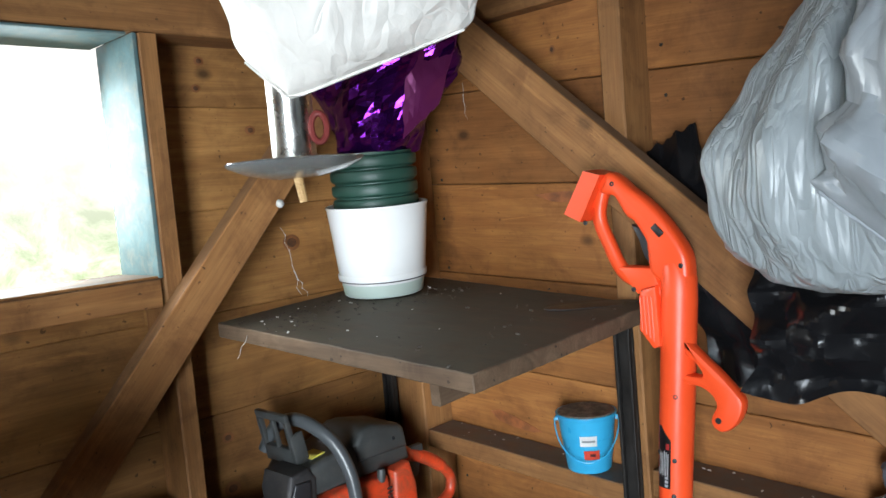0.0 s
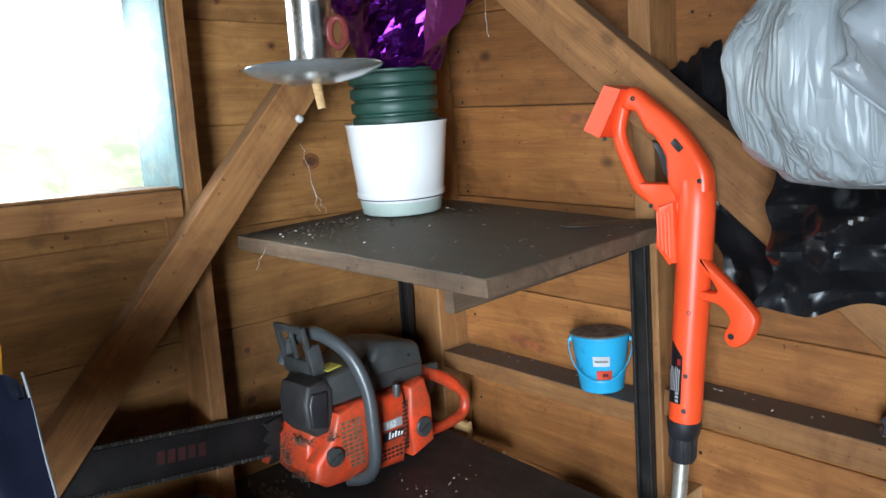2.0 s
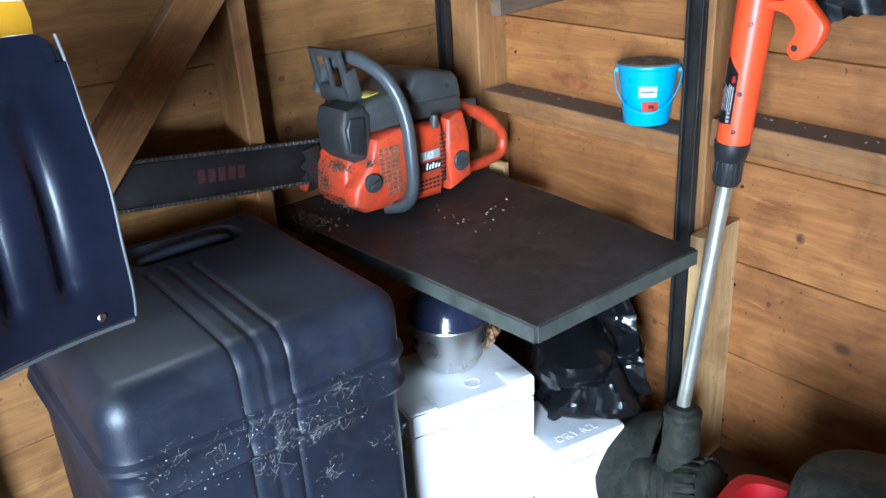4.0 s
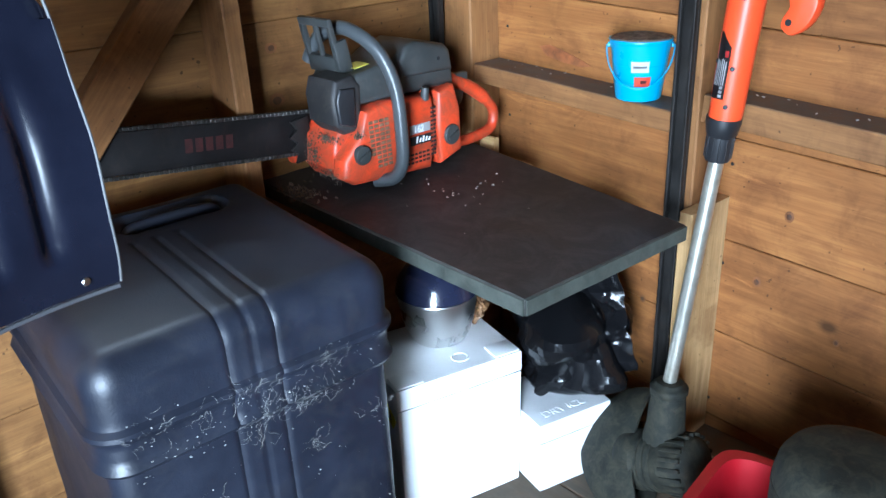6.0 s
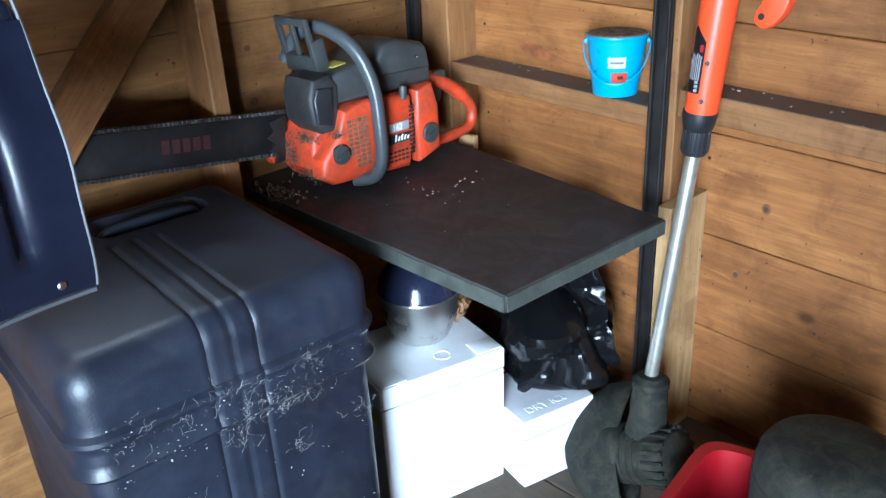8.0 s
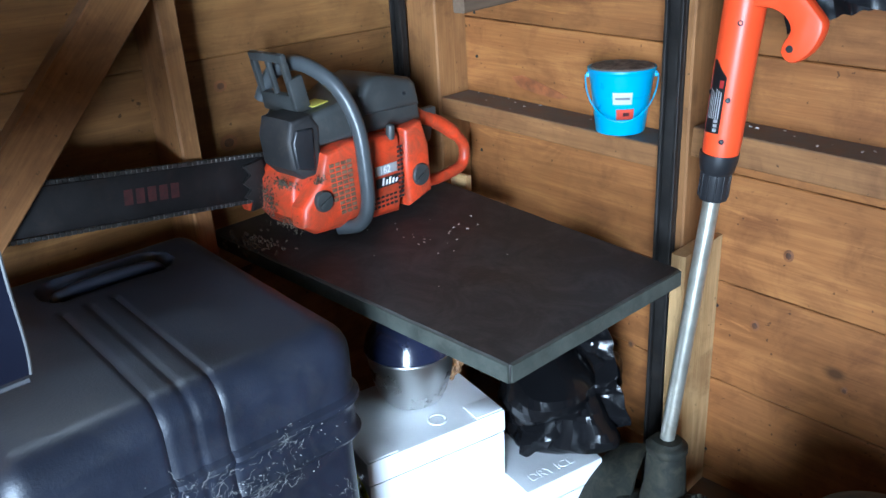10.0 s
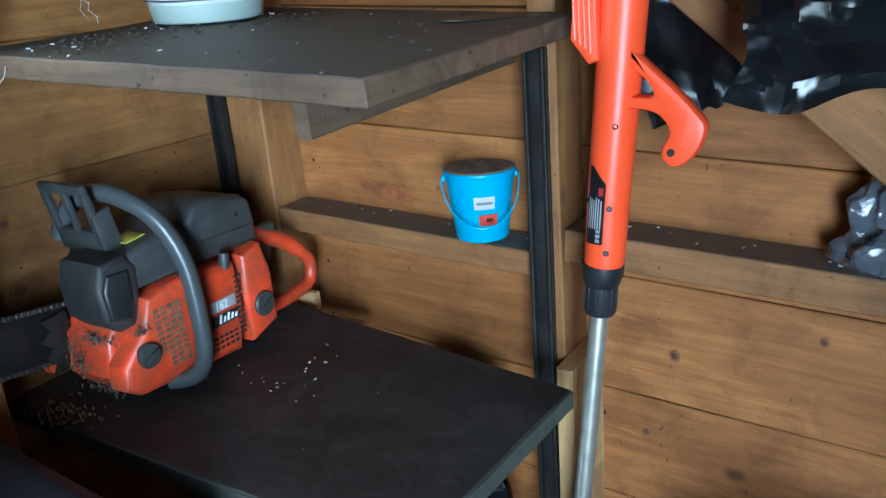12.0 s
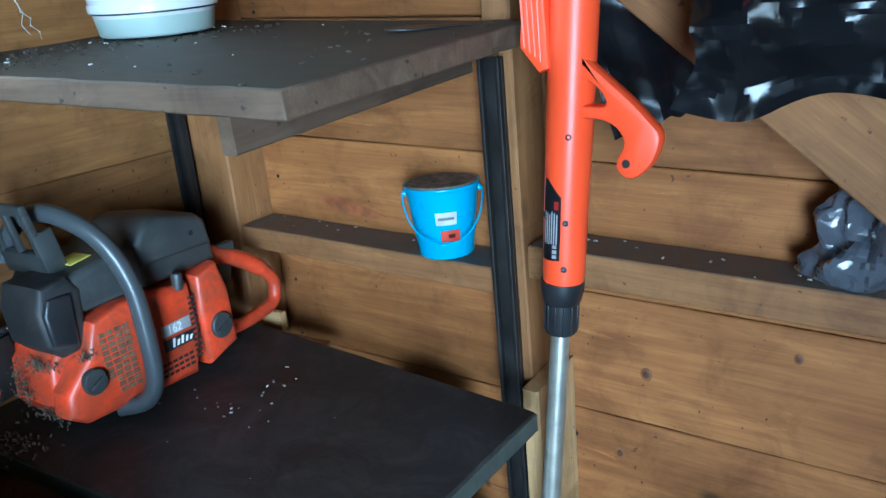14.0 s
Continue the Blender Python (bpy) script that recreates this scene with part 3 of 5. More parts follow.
def crumple(corners, nu, nv, amp, seed, thick=0.004, bulge=0.0, ragged=0.0, way=(0, -1, 0), freq=9.0, fold=None):
    """A creased sheet with two sides hung between four corners (top left, top right, bottom right, bottom left)."""
    a, b, c, d = (Vector(p) for p in corners)
    way = Vector(way)
    own = bmesh.new()
    front, rear = [], []
    for j in range(nv + 1):
        v = j / nv
        rf, rb = [], []
        for i in range(nu + 1):
            u = i / nu
            p = a.lerp(b, u).lerp(d.lerp(c, u), v)
            w = noise.noise(p * freq + Vector((seed, 0, 0))) + 0.9 * (0.5 - abs(noise.noise(p * freq * 1.9 + Vector((0, seed, 0))))) + 0.45 * (0.5 - abs(noise.noise(p * freq * 4.3 + Vector((seed, seed, 0)))))
            w = fold(p) / amp if fold else w
            p = p + way * (amp * w + bulge * math.sin(math.pi * v) * (0.4 + 0.6 * math.sin(math.pi * u)))
            edge = max(0, abs(2 * v - 1) - 0.75) / 0.25
            p.z += ragged * edge * noise.noise(Vector((u * 7, seed, v)))
            side = max(0, abs(2 * u - 1) - 0.75) / 0.25
            p.x += ragged * side * noise.noise(Vector((v * 6, seed + 3, u)))
            rf.append(own.verts.new(p + way * thick * 0.5))
            rb.append(own.verts.new(p - way * thick * 0.5))
        front.append(rf), rear.append(rb)
    for g, flip in ((front, False), (rear, True)):
        for j in range(nv):
            for i in range(nu):
                q = (g[j][i], g[j][i + 1], g[j + 1][i + 1], g[j + 1][i])
                own.faces.new(q[::-1] if flip else q)
    rim = [(0, i) for i in range(nu)] + [(j, nu) for j in range(nv)] + [(nv, nu - i) for i in range(nu)] + [(nv - j, 0) for j in range(nv)]
    for k, (j, i) in enumerate(rim):
        j2, i2 = rim[(k + 1) % len(rim)]
        own.faces.new((front[j][i], rear[j][i], rear[j2][i2], front[j2][i2]))
    return own


def screw(parent, at, turn, r=0.0045):
    return part("screw", bm_lathe([(0, 0.0), (r, 0.0), (r, 0.0012), (r * 0.75, 0.0016), (r * 0.55, 0.0006), (0, 0.0004)], 12), BLACKPL, parent, "dark recessed screw", pose(*at, *turn))


# ---------------------------------------------------------------- shelf fittings
part("handle_slot", bm_slab([(0.05 * math.cos(t) + (0.034 if math.cos(t) > 0 else -0.034), 0.019 * math.sin(t)) for t in [2 * math.pi * (k + 0.5) / 24 for k in range(24)]], 0.0016), BLACKPL, shelf_a,
     "dark routed hand slot", pose(0.640, -0.178, a_top(0.640, -0.178) + 0.0012, 0, 3.1, 0) @ pose(0, 0, 0, 2.7, 0, 56) @ pose(0, 0, 0, 90, 0, 0), False)
timber("shelf_cleat", (0.600, -0.528, 0.972), (0.600, -0.095, 0.992), 0.038, 0.018, SHELF, (1, 0, 0), None, "short pine cleat carrying the upper shelf", 0.001, "cleat")
timber("shelf_cleat", (0.10, -0.095, 0.50), (0.30, -0.095, 0.50), 0.050, 0.022, PALE, (0, -1, 0), None, "short pale pine cleat under the lower shelf", 0.001, "cleat")
timber("shelf_cleat", (0.134, -0.072, 0.546), (0.179, -0.072, 0.546), 0.034, 0.014, PALE, (0, -1, 0), None, "small pale offcut behind the lower shelf", 0.0, "cleat")


def iron_post(x, y, z1, label):
    p = thing("shelf_post", (x, y, 0.04), label, "post", "shelf posts")
    h = z1 - 0.04
    part("web", bm_box((-0.016, -0.003, 0), (0.016, 0.003, h), 0.001), IRON, p)
    part("flange", bm_box((-0.016, -0.013, 0), (-0.0105, -0.0035, h), 0.001), IRON, p)
    part("flange", bm_box((0.0105, -0.013, 0), (0.016, -0.0035, h), 0.001), IRON, p)
    return p


iron_post(0.651, -0.102, 1.012, "dark rusty steel channel post carrying the shelves")
iron_post(0.030, -0.104, 1.040, "dark rusty steel channel post in the corner")

# ---------------------------------------------------------------- on the upper shelf
pot_z = a_top(0.205, -0.252)
pot = thing("plant_pot", (0.205, -0.252, pot_z + 0.003), "glossy white plant pot standing in a pale green saucer base", "pot", rot=(2.5, 3, 0))
part("body", bm_lathe([(0, 0.018), (0.071, 0.018), (0.0745, 0.024), (0.0775, 0.040), (0.089, 0.152), (0.0910, 0.156), (0.0900, 0.159), (0.086, 0.156), (0.072, 0.03), (0, 0.028)], 64), CERAMIC, pot)
part("rim_band", bm_lathe([(0.0765, 0.029), (0.0790, 0.030), (0.0795, 0.0375), (0.0782, 0.040), (0.0765, 0.039)], 64), CERAMIC, pot, "white base band with a dark joint line")
part("joint_line", bm_lathe([(0.0770, 0.0275), (0.0786, 0.0278), (0.0786, 0.0292), (0.0770, 0.0295)], 64), BLACKPL, pot, "dark joint line")
part("saucer", bm_lathe([(0, 0), (0.068, 0), (0.0705, 0.002), (0.0745, 0.026), (0.0725, 0.027), (0, 0.010)], 64), CELADON, pot, "pale green saucer")
nest = thing("nursery_pots", (0.203, -0.250, pot_z + 0.165), "stack of dark green ribbed plastic nursery pots inside a white pot", "pot", rot=(2, 2, 0))
for k in range(4):
    z = 0.005 + k * 0.0245
    r = 0.0735 + 0.0006 * k
    part("pot_rim", bm_lathe([(r - 0.006, z - 0.004), (r - 0.004, z - 0.003), (r + 0.001, z), (r + 0.0025, z + 0.004), (r + 0.0025, z + 0.014), (r + 0.001, z + 0.017), (r - 0.004, z + 0.0185), (r - 0.006, z + 0.0205)], 56), GREENPOT, nest)
part("pot_wall", bm_lathe([(0, -0.03), (0.060, -0.03), (0.069, 0.0), (0.0705, 0.102), (0.067, 0.102), (0.06, -0.02), (0, -0.02)], 48), GREENPOT, nest)

FB = [(0.0, 0.0, 0.0, 0.066, 0.064), (0.03, 0.003, 0.003, 0.078, 0.075), (0.07, 0.010, 0.008, 0.094, 0.09), (0.12, 0.022, 0.015, 0.118, 0.105), (0.165, 0.038, 0.026, 0.132, 0.115), (0.21, 0.04, 0.03, 0.125, 0.11)]
foil = thing("foil_wrap", (0.212, -0.242, pot_z + 0.270), "crumpled shiny purple foil wrap standing in stacked pots", "foil wrap", rot=(0, 0, 44))
part("crumple", bag_surface(FB, 46, 5, 0.035, 0.022, 5), PURPLE, foil, "", None, False)
part("flap", crumple([(0.07, -0.075, 0.19), (0.165, -0.045, 0.21), (0.115, -0.05, 0.075), (0.05, -0.072, 0.02)], 8, 8, 0.006, 3, 0.002, 0.006, 0.004), film("magenta_foil", (0.16, 0.02, 0.10), 0.3, 0.4, 12, 0, 0.5), foil, "flat magenta flap of foil", None, False)

for ob in (pot, nest, foil):
    ob.scale = (1.1, 1.1, 1.1)

# ---------------------------------------------------------------- hanging things by the window
feeder = thing("bird_feeder", (0.452, -0.612, 1.322), "hanging steel tube bird feeder with a clear plastic tray", "bird feeder")
gm2, gn2, gl2, gb2 = material("clear_plastic")
gb2.inputs["Base Color"].default_value = (0.80, 0.82, 0.81, 1)
gb2.inputs["Roughness"].default_value = 0.14
gb2.inputs["Transmission Weight"].default_value = 0.93
gb2.inputs["IOR"].default_value = 1.45
part("tube", bm_lathe([(0, 0.004), (0.0305, 0.004), (0.0315, 0.006), (0.0315, 0.30), (0.029, 0.302), (0, 0.302)], 40), STEEL, feeder, "brushed steel tube")
tray = part("tray", bm_lathe([(0, -0.018), (0.035, -0.017), (0.070, -0.009), (0.095, 0.002), (0.0985, 0.006), (0.0975, 0.0085), (0.093, 0.0065), (0.068, -0.003), (0.034, -0.011), (0, -0.012)], 64), gm2, feeder, "clear plastic seed tray")
part("collar", bm_lathe([(0.0315, -0.010), (0.040, -0.009), (0.041, 0.0), (0.034, 0.004), (0.0315, 0.004)], 40), STEEL, feeder)
part("peg", bm_tube([(0.004, 0.0, -0.016), (0.008, 0.003, -0.052)], [0.007, 0.006], 10), PALE, feeder, "short wooden peg")
ring = [(0.039 + 0.714 * 0.011 * math.cos(t), 0.018 + 0.700 * 0.011 * math.cos(t), 0.050 + 0.020 * math.sin(t)) for t in [2 * math.pi * k / 20 for k in range(20)]]
part("tag", bm_tube(ring, 0.0048, 8, closed=True), plain("maroon_plastic", (0.16, 0.025, 0.022), 0.35), feeder, "maroon loop at the seed port")
part("hanging_wire", bm_tube([(0, 0, 0.30), (0, 0, 0.778)], 0.0012, 6), IRON, feeder)

wb = thing("plastic_bag", (0.545, -0.560, 1.440), "stuffed white plastic bag hanging from the roof", "bag", "hanging bags", rot=(0, 0, 44.4))
rows = [(0.0, 0.0, 0, 0.150, 0.010), (0.012, 0.0, 0, 0.162, 0.034), (0.05, -0.004, 0, 0.171, 0.066), (0.11, -0.008, 0, 0.178, 0.085), (0.19, -0.01, 0, 0.176, 0.09),
        (0.29, 0, 0, 0.15, 0.085), (0.40, 0.0, 0, 0.095, 0.06), (0.50, 0.0, 0, 0.03, 0.028), (0.60, 0, 0, 0.014, 0.014), (0.668, 0, 0, 0.022, 0.02)]
bgm = bag_surface(rows, 96, 3, 0.03, 0.010, 7)
for v in bgm.verts:
    k = max(0.0, 1 - max(v.co.z, 0) / 0.35)
    v.co.z += k * (0.30 * v.co.x + 1.3 * max(0.0, -0.095 - v.co.x))
part("film", bgm, WHITEFILM, wb)
part("hem", bm_tube([(-0.150 + 0.3 * k / 12, -0.012, 0.30 * (-0.150 + 0.3 * k / 12) - 0.001 + 1.3 * max(0.0, -0.095 - (-0.150 + 0.3 * k / 12))) for k in range(13)], 0.0022, 6), WHITEFILM, wb, "welded hem of the bag")

gbag = thing("plastic_bag", (1.188, -0.46, 1.148), "large crinkled grey plastic bag hanging from the roof", "bag", "hanging bags")
rows = [(0.0, 0.0, 0, 0.06, 0.05), (0.005, -0.005, 0, 0.115, 0.09), (0.03, -0.008, 0, 0.150, 0.12), (0.085, -0.008, 0, 0.168, 0.14), (0.140, -0.004, 0, 0.168, 0.14), (0.20, 0.008, 0, 0.142, 0.12), (0.275, 0.024, 0, 0.100, 0.095), (0.36, 0.045, 0, 0.072, 0.07),
        (0.48, 0.06, 0, 0.045, 0.045), (0.64, 0.066, 0, 0.028, 0.028), (0.8, 0.066, 0, 0.016, 0.016), (0.966, 0.066, 0, 0.03, 0.03)]
gb_bm = bag_surface(rows, 240, 8, 0.006, 0.005, 23)
gfold, gfine = folder(41, 8, 0.075, 0.17, (1, 1, 0.22)), folder(43, 6, 0.030, 0.22, (1, 1, 0.15))
for v in gb_bm.verts:
    out = Vector((v.co.x, v.co.y, 0))
    v.co += out.normalized() * (gfold(v.co) + gfine(v.co)) * min(1.0, out.length / 0.08)
part("film", gb_bm, GREYFILM, gbag, "", None, True, 25)
lbag = thing("plastic_bag", (1.278, -0.600, 1.143), "pale bulging plastic bag hanging beside a larger one", "bag", "hanging bags")
rows = [(0.0, 0.0, 0, 0.120, 0.006), (0.012, 0.0, 0, 0.120, 0.030), (0.05, 0.0, 0, 0.112, 0.068), (0.10, 0.0, 0, 0.100, 0.085), (0.17, 0.0, 0, 0.086, 0.08), (0.25, -0.01, 0, 0.08, 0.07), (0.4, -0.02, 0, 0.035, 0.035), (0.7, -0.03, 0, 0.014, 0.014), (0.936, -0.03, 0, 0.025, 0.025)]
bgm = bag_surface(rows, 160, 4, 0.006, 0.008, 15)
lfold = folder(51, 8, 0.06, 0.40, (1, 1, 0.5))
for v in bgm.verts:
    v.co += Vector((v.co.x, v.co.y * 2, 0)).normalized() * lfold(v.co)
    v.co.z -= 0.85 * v.co.x * max(0.0, 1 - max(v.co.z, 0) / 0.32)
part("film", bgm, PALEFILM, lbag, "", None, True, 25)
part("hem", bm_tube([(-0.120 + 0.020 * k, -0.006 + 0.002 * (-1) ** k, 0.102 - 0.0170 * k) for k in range(13)], 0.0018, 8), PALEFILM, lbag, "whitish welded hem of the bag")

# ---------------------------------------------------------------- black sheeting on the brace
s1 = part("plastic_sheet", crumple([(0.680, -0.046, 1.305), (0.770, -0.046, 1.345), (0.925, -0.046, 0.945), (0.795, -0.046, 0.895)], 26, 70, 0.014, 2, 0.004, 0.012, 0.012, freq=7, fold=folder(12, 6, 0.12, 0.30)), BLACKFILM, None, "", None, True, 16)
tagged(s1, "shiny black plastic sheet tucked behind the diagonal brace", "plastic sheet", "black sheeting")
s2 = part("plastic_sheet", crumple([(0.985, -0.045, 1.602), (1.62, -0.045, 1.602), (1.62, -0.270, 0.972), (0.940, -0.285, 0.975)], 110, 120, 0.030, 6, 0.005, 0.060, 0.030, freq=7, fold=folder(6, 9, 0.10, 0.42)), BLACKFILM, None, "", None, True, 16)
tagged(s2, "crumpled black plastic sheeting draped over the brace", "plastic sheet", "black sheeting")

# ---------------------------------------------------------------- on the ledge
bucket = thing("paint_bucket", (0.522, -0.050, 0.7168), "small bright blue metal bucket with price stickers and dried paint", "bucket")
part("body", bm_lathe([(0, 0.001), (0.040, 0.001), (0.0415, 0.003), (0.0540, 0.100), (0.0560, 0.106), (0.0575, 0.108), (0.0575, 0.111), (0.055, 0.1115), (0.053, 0.104), (0.040, 0.006), (0, 0.006)], 48), BLUE, bucket)
part("crust", bm_lathe([(0, 0.1135), (0.012, 0.1150), (0.024, 0.1125), (0.034, 0.1145), (0.044, 0.1120), (0.0515, 0.1135), (0.0545, 0.1115), (0.0530, 0.104), (0, 0.098)], 40), plain("paint_crust", (0.26, 0.22, 0.18), 0.85, 0, 0.6, 60, 1.0, 0.3, (0.05, 0.04, 0.035), 0.6, 60), bucket, "dried brown paint crust")
for k in range(2):
    part("rib", bm_lathe([(0.0445 + 0.0008 + 0.004 * k, 0.030 + 0.034 * k), (0.0460 + 0.004 * k, 0.032 + 0.034 * k), (0.0452 + 0.004 * k, 0.034 + 0.034 * k)], 48), BLUE, bucket)
arc = []
for k in range(25):
    t = math.pi * k / 24
    arc.append((0.0605 * math.cos(t), -0.020 * math.sin(t) - 0.042 * math.sin(t), 0.098 - 0.068 * math.sin(t)))
part("bail", bm_tube(arc, 0.0013, 8), BLUE, bucket, "thin blue wire bail", pose(0, 0, 0, 0, 0, 33))
for ang in (33, 213):
    part("ear", bm_lathe([(0, 0), (0.005, 0), (0.005, 0.004), (0, 0.005)], 12), BLUE, bucket, "", pose(0.0545 * math.cos(radians(ang)), 0.0545 * math.sin(radians(ang)), 0.098, 0, 90, ang))


def sticker(name, parent, r0, slope, ang, z0, w, h, mat, label):
    own = bmesh.new()
    n = 6
    low, top = [], []
    for i in range(n + 1):
        th = radians(ang) + (i / n - 0.5) * w / r0
        for z, row in ((z0, low), (z0 + h, top)):
            rr = r0 + slope * (z - z0) + 0.0006
            row.append(own.verts.new((rr * math.cos(th), rr * math.sin(th), z)))
    for i in range(n):
        own.faces.new((low[i], low[i + 1], top[i + 1], top[i]))
    bmesh.ops.solidify(own, geom=own.faces[:], thickness=0.0003)
    return part(name, own, mat, parent, label)


st = sticker("sticker", bucket, 0.0485, 0.13, -54, 0.056, 0.031, 0.020, WHITE, "white price sticker with grey bars")
sticker("print_bar", st, 0.0497, 0.13, -54, 0.064, 0.024, 0.004, plain("grey_ink", (0.3, 0.3, 0.3), 0.7), "")
st2 = sticker("sticker", bucket, 0.0462, 0.13, -48, 0.030, 0.028, 0.018, plain("red_sticker", (0.85, 0.10, 0.05), 0.6, 0, 0.05), "red price sticker with dark bars")
sticker("print_bar", st2, 0.0475, 0.13, -46, 0.036, 0.010, 0.006, plain("dark_ink", (0.12, 0.02, 0.02), 0.7), "")

clear = thing("parts_bag", (1.105, -0.045, 0.7285), "clear plastic bag of dark hardware lying on the ledge", "bag")
part("film", bag_surface([(0.0, 0, 0, 0.055, 0.030), (0.012, 0, 0, 0.068, 0.040), (0.05, 0, 0, 0.07, 0.043), (0.09, 0.0, 0, 0.06, 0.036), (0.118, 0.01, 0, 0.035, 0.02), (0.13, 0.01, 0, 0.012, 0.008)], 80, 12, 0.05, 0.014, 7, folder(61, 7, 0.04, 0.9)),
     film("clear_film", (0.085, 0.09, 0.105), 0.1, 0.5, 22, 0, 0, 1.0), clear, "", None, True, 14)

# ---------------------------------------------------------------- string trimmer leaning on the ledge
tr = thing("string_trimmer", (0.735, -0.215, 0.0), "bright orange cordless string trimmer leaning against the wall ledge", "string trimmer")
TY = 0.020
def tx(x, z, y=0.0):
    return (x - 0.735, TY + y, z)
body = part("housing", bm_tube([tx(0.780, 0.752), tx(0.7815, 0.768), tx(0.789, 0.86), tx(0.7955, 0.93), tx(0.8025, 1.01), tx(0.8085, 1.08), tx(0.810, 1.108), tx(0.804, 1.132)],
                               [0.0245, 0.0255, 0.0262, 0.0268, 0.0270, 0.0272, 0.0268, 0.020], 32), ORANGE, tr)
grip = [(0.826, 1.095), (0.834, 1.130), (0.826, 1.158), (0.800, 1.196), (0.772, 1.226), (0.742, 1.250), (0.722, 1.268), (0.706, 1.275), (0.690, 1.262), (0.690, 1.246), (0.700, 1.240), (0.716, 1.236), (0.734, 1.206),
        (0.748, 1.196), (0.765, 1.168), (0.767, 1.150), (0.775, 1.112)]
grip = spline([(*p, 0) for p in grip], 4, True)
part("grip", bm_slab([(p.x - 0.735, p.y) for p in grip], 0.036, 0.010, None, pose(0, TY, 0), 3), ORANGE, tr)
part("loop", bm_tube(spline([tx(0.688, 1.250), tx(0.678, 1.205), tx(0.694, 1.160), tx(0.713, 1.122), tx(0.738, 1.106), tx(0.785, 1.112)], 5), [0.0115] * 26, 16, flat=1.2), ORANGE, tr)
part("loop_foot", bm_slab([(x - 0.735, z) for x, z in ((0.708, 1.128), (0.775, 1.126), (0.790, 1.085), (0.770, 1.068), (0.742, 1.086))], 0.030, 0.007, None, pose(0, TY, 0)), ORANGE, tr)
batt = part("battery", bm_slab([(x - 0.735, z) for x, z in ((0.672, 1.281), (0.630, 1.214), (0.660, 1.200), (0.702, 1.272))], 0.058, 0.005, None, pose(0, TY, 0)), ORANGE, tr, "orange battery block")
part("trigger", bm_slab([(x - 0.735, z) for x, z in ((0.738, 1.192), (0.756, 1.186), (0.768, 1.158), (0.766, 1.130), (0.757, 1.142), (0.750, 1.166))], 0.014, 0.003, None, pose(0, TY, 0)), BLACKPL, tr, "black trigger")
vent = part("vent_panel", bm_slab([(x - 0.735, z) for x, z in ((0.756, 1.092), (0.783, 1.100), (0.786, 1.006), (0.772, 1.002), (0.750, 1.030))], 0.044, 0.006, None, pose(0, TY - 0.003, 0)), ORANGE, tr)
for k in range(4):
    x = 0.7565 + 0.0062 * k
    part("slat", bm_tube([tx(x, 1.084, -0.0245), tx(x + 0.001, 1.030 - 0.005 * k, -0.0245)], 0.0019, 8), ORANGE, vent)
part("lock_button", bm_box((-0.0055, -0.002, -0.010), (0.0055, 0.002, 0.010), 0.0015), BLACKPL, tr, "black lock button", pose(*tx(0.789, 1.183, -0.0185), 0, -42, 0))
guard = [(0.812, 1.028), (0.832, 1.008), (0.872, 0.972), (0.893, 0.950), (0.905, 0.932), (0.897, 0.905), (0.880, 0.888), (0.866, 0.886), (0.856, 0.896), (0.857, 0.908), (0.865, 0.925), (0.855, 0.942), (0.836, 0.950), (0.806, 0.952), (0.806, 0.966), (0.836, 0.965), (0.846, 0.968), (0.836, 0.985), (0.820, 0.998)]
guard = spline([(x, z, 0) for x, z in guard], 3, True)
part("assist_handle", bm_slab([(p.x - 0.735, p.y) for p in guard], 0.026, 0.006, None, pose(0, TY - 0.006, 0, 0, 0, 0)), ORANGE, tr)
part("handle_eye", bm_lathe([(0, 0), (0.0046, 0), (0.0046, 0.0012), (0, 0.0012)], 16), BLACKPL, tr, "dark hole", pose(*tx(0.868, 0.903, -0.0185), 90, 0, 0))
for x, z, dy in ((0.716, 1.257, -0.0175), (0.824, 1.130, -0.0185), (0.741, 1.092, -0.0155), (0.664, 1.198, -0.020)):
    screw(tr, tx(x, z, dy), (90, 0, 0), 0.0038)
for x, z, ang in ((0.804, 0.932, 22), (0.797, 0.832, 22), (0.791, 0.775, 22), (0.775, 0.84, -45)):
    ax = 0.735 + (0.7815 - 0.735) + (z - 0.768) * 0.083
    a = radians(-90 + ang)
    screw(tr, (ax - 0.735 + 0.0262 * math.cos(a), TY + 0.0262 * math.sin(a), z), (90, 0, ang), 0.0036)
lab = bmesh.new()
nl = 8
cols = []
for i in range(nl + 1):
    th = radians(-100 - 10 + 52 * (i / nl) - 22)
    zt = 0.884 - 0.022 * max(0, (i - 2)) / nl * 1.3
    cols.append([lab.verts.new((0.7815 - 0.735 + (z - 0.768) * 0.083 + 0.0268 * math.cos(th), TY + 0.0268 * math.sin(th), z)) for z in (0.786, 0.82, 0.85, zt)])
for p, q in zip(cols, cols[1:]):
    for k in range(3):
        lab.faces.new((p[k], q[k], q[k + 1], p[k + 1]))
bmesh.ops.solidify(lab, geom=lab.faces[:], thickness=0.0003)
label_ob = part("label", lab, BLACKPL, tr, "black rating label with white print bars")
ink, red_ink = plain("white_ink", (0.6, 0.6, 0.6), 0.7), plain("red_ink", (0.6, 0.03, 0.03), 0.7)


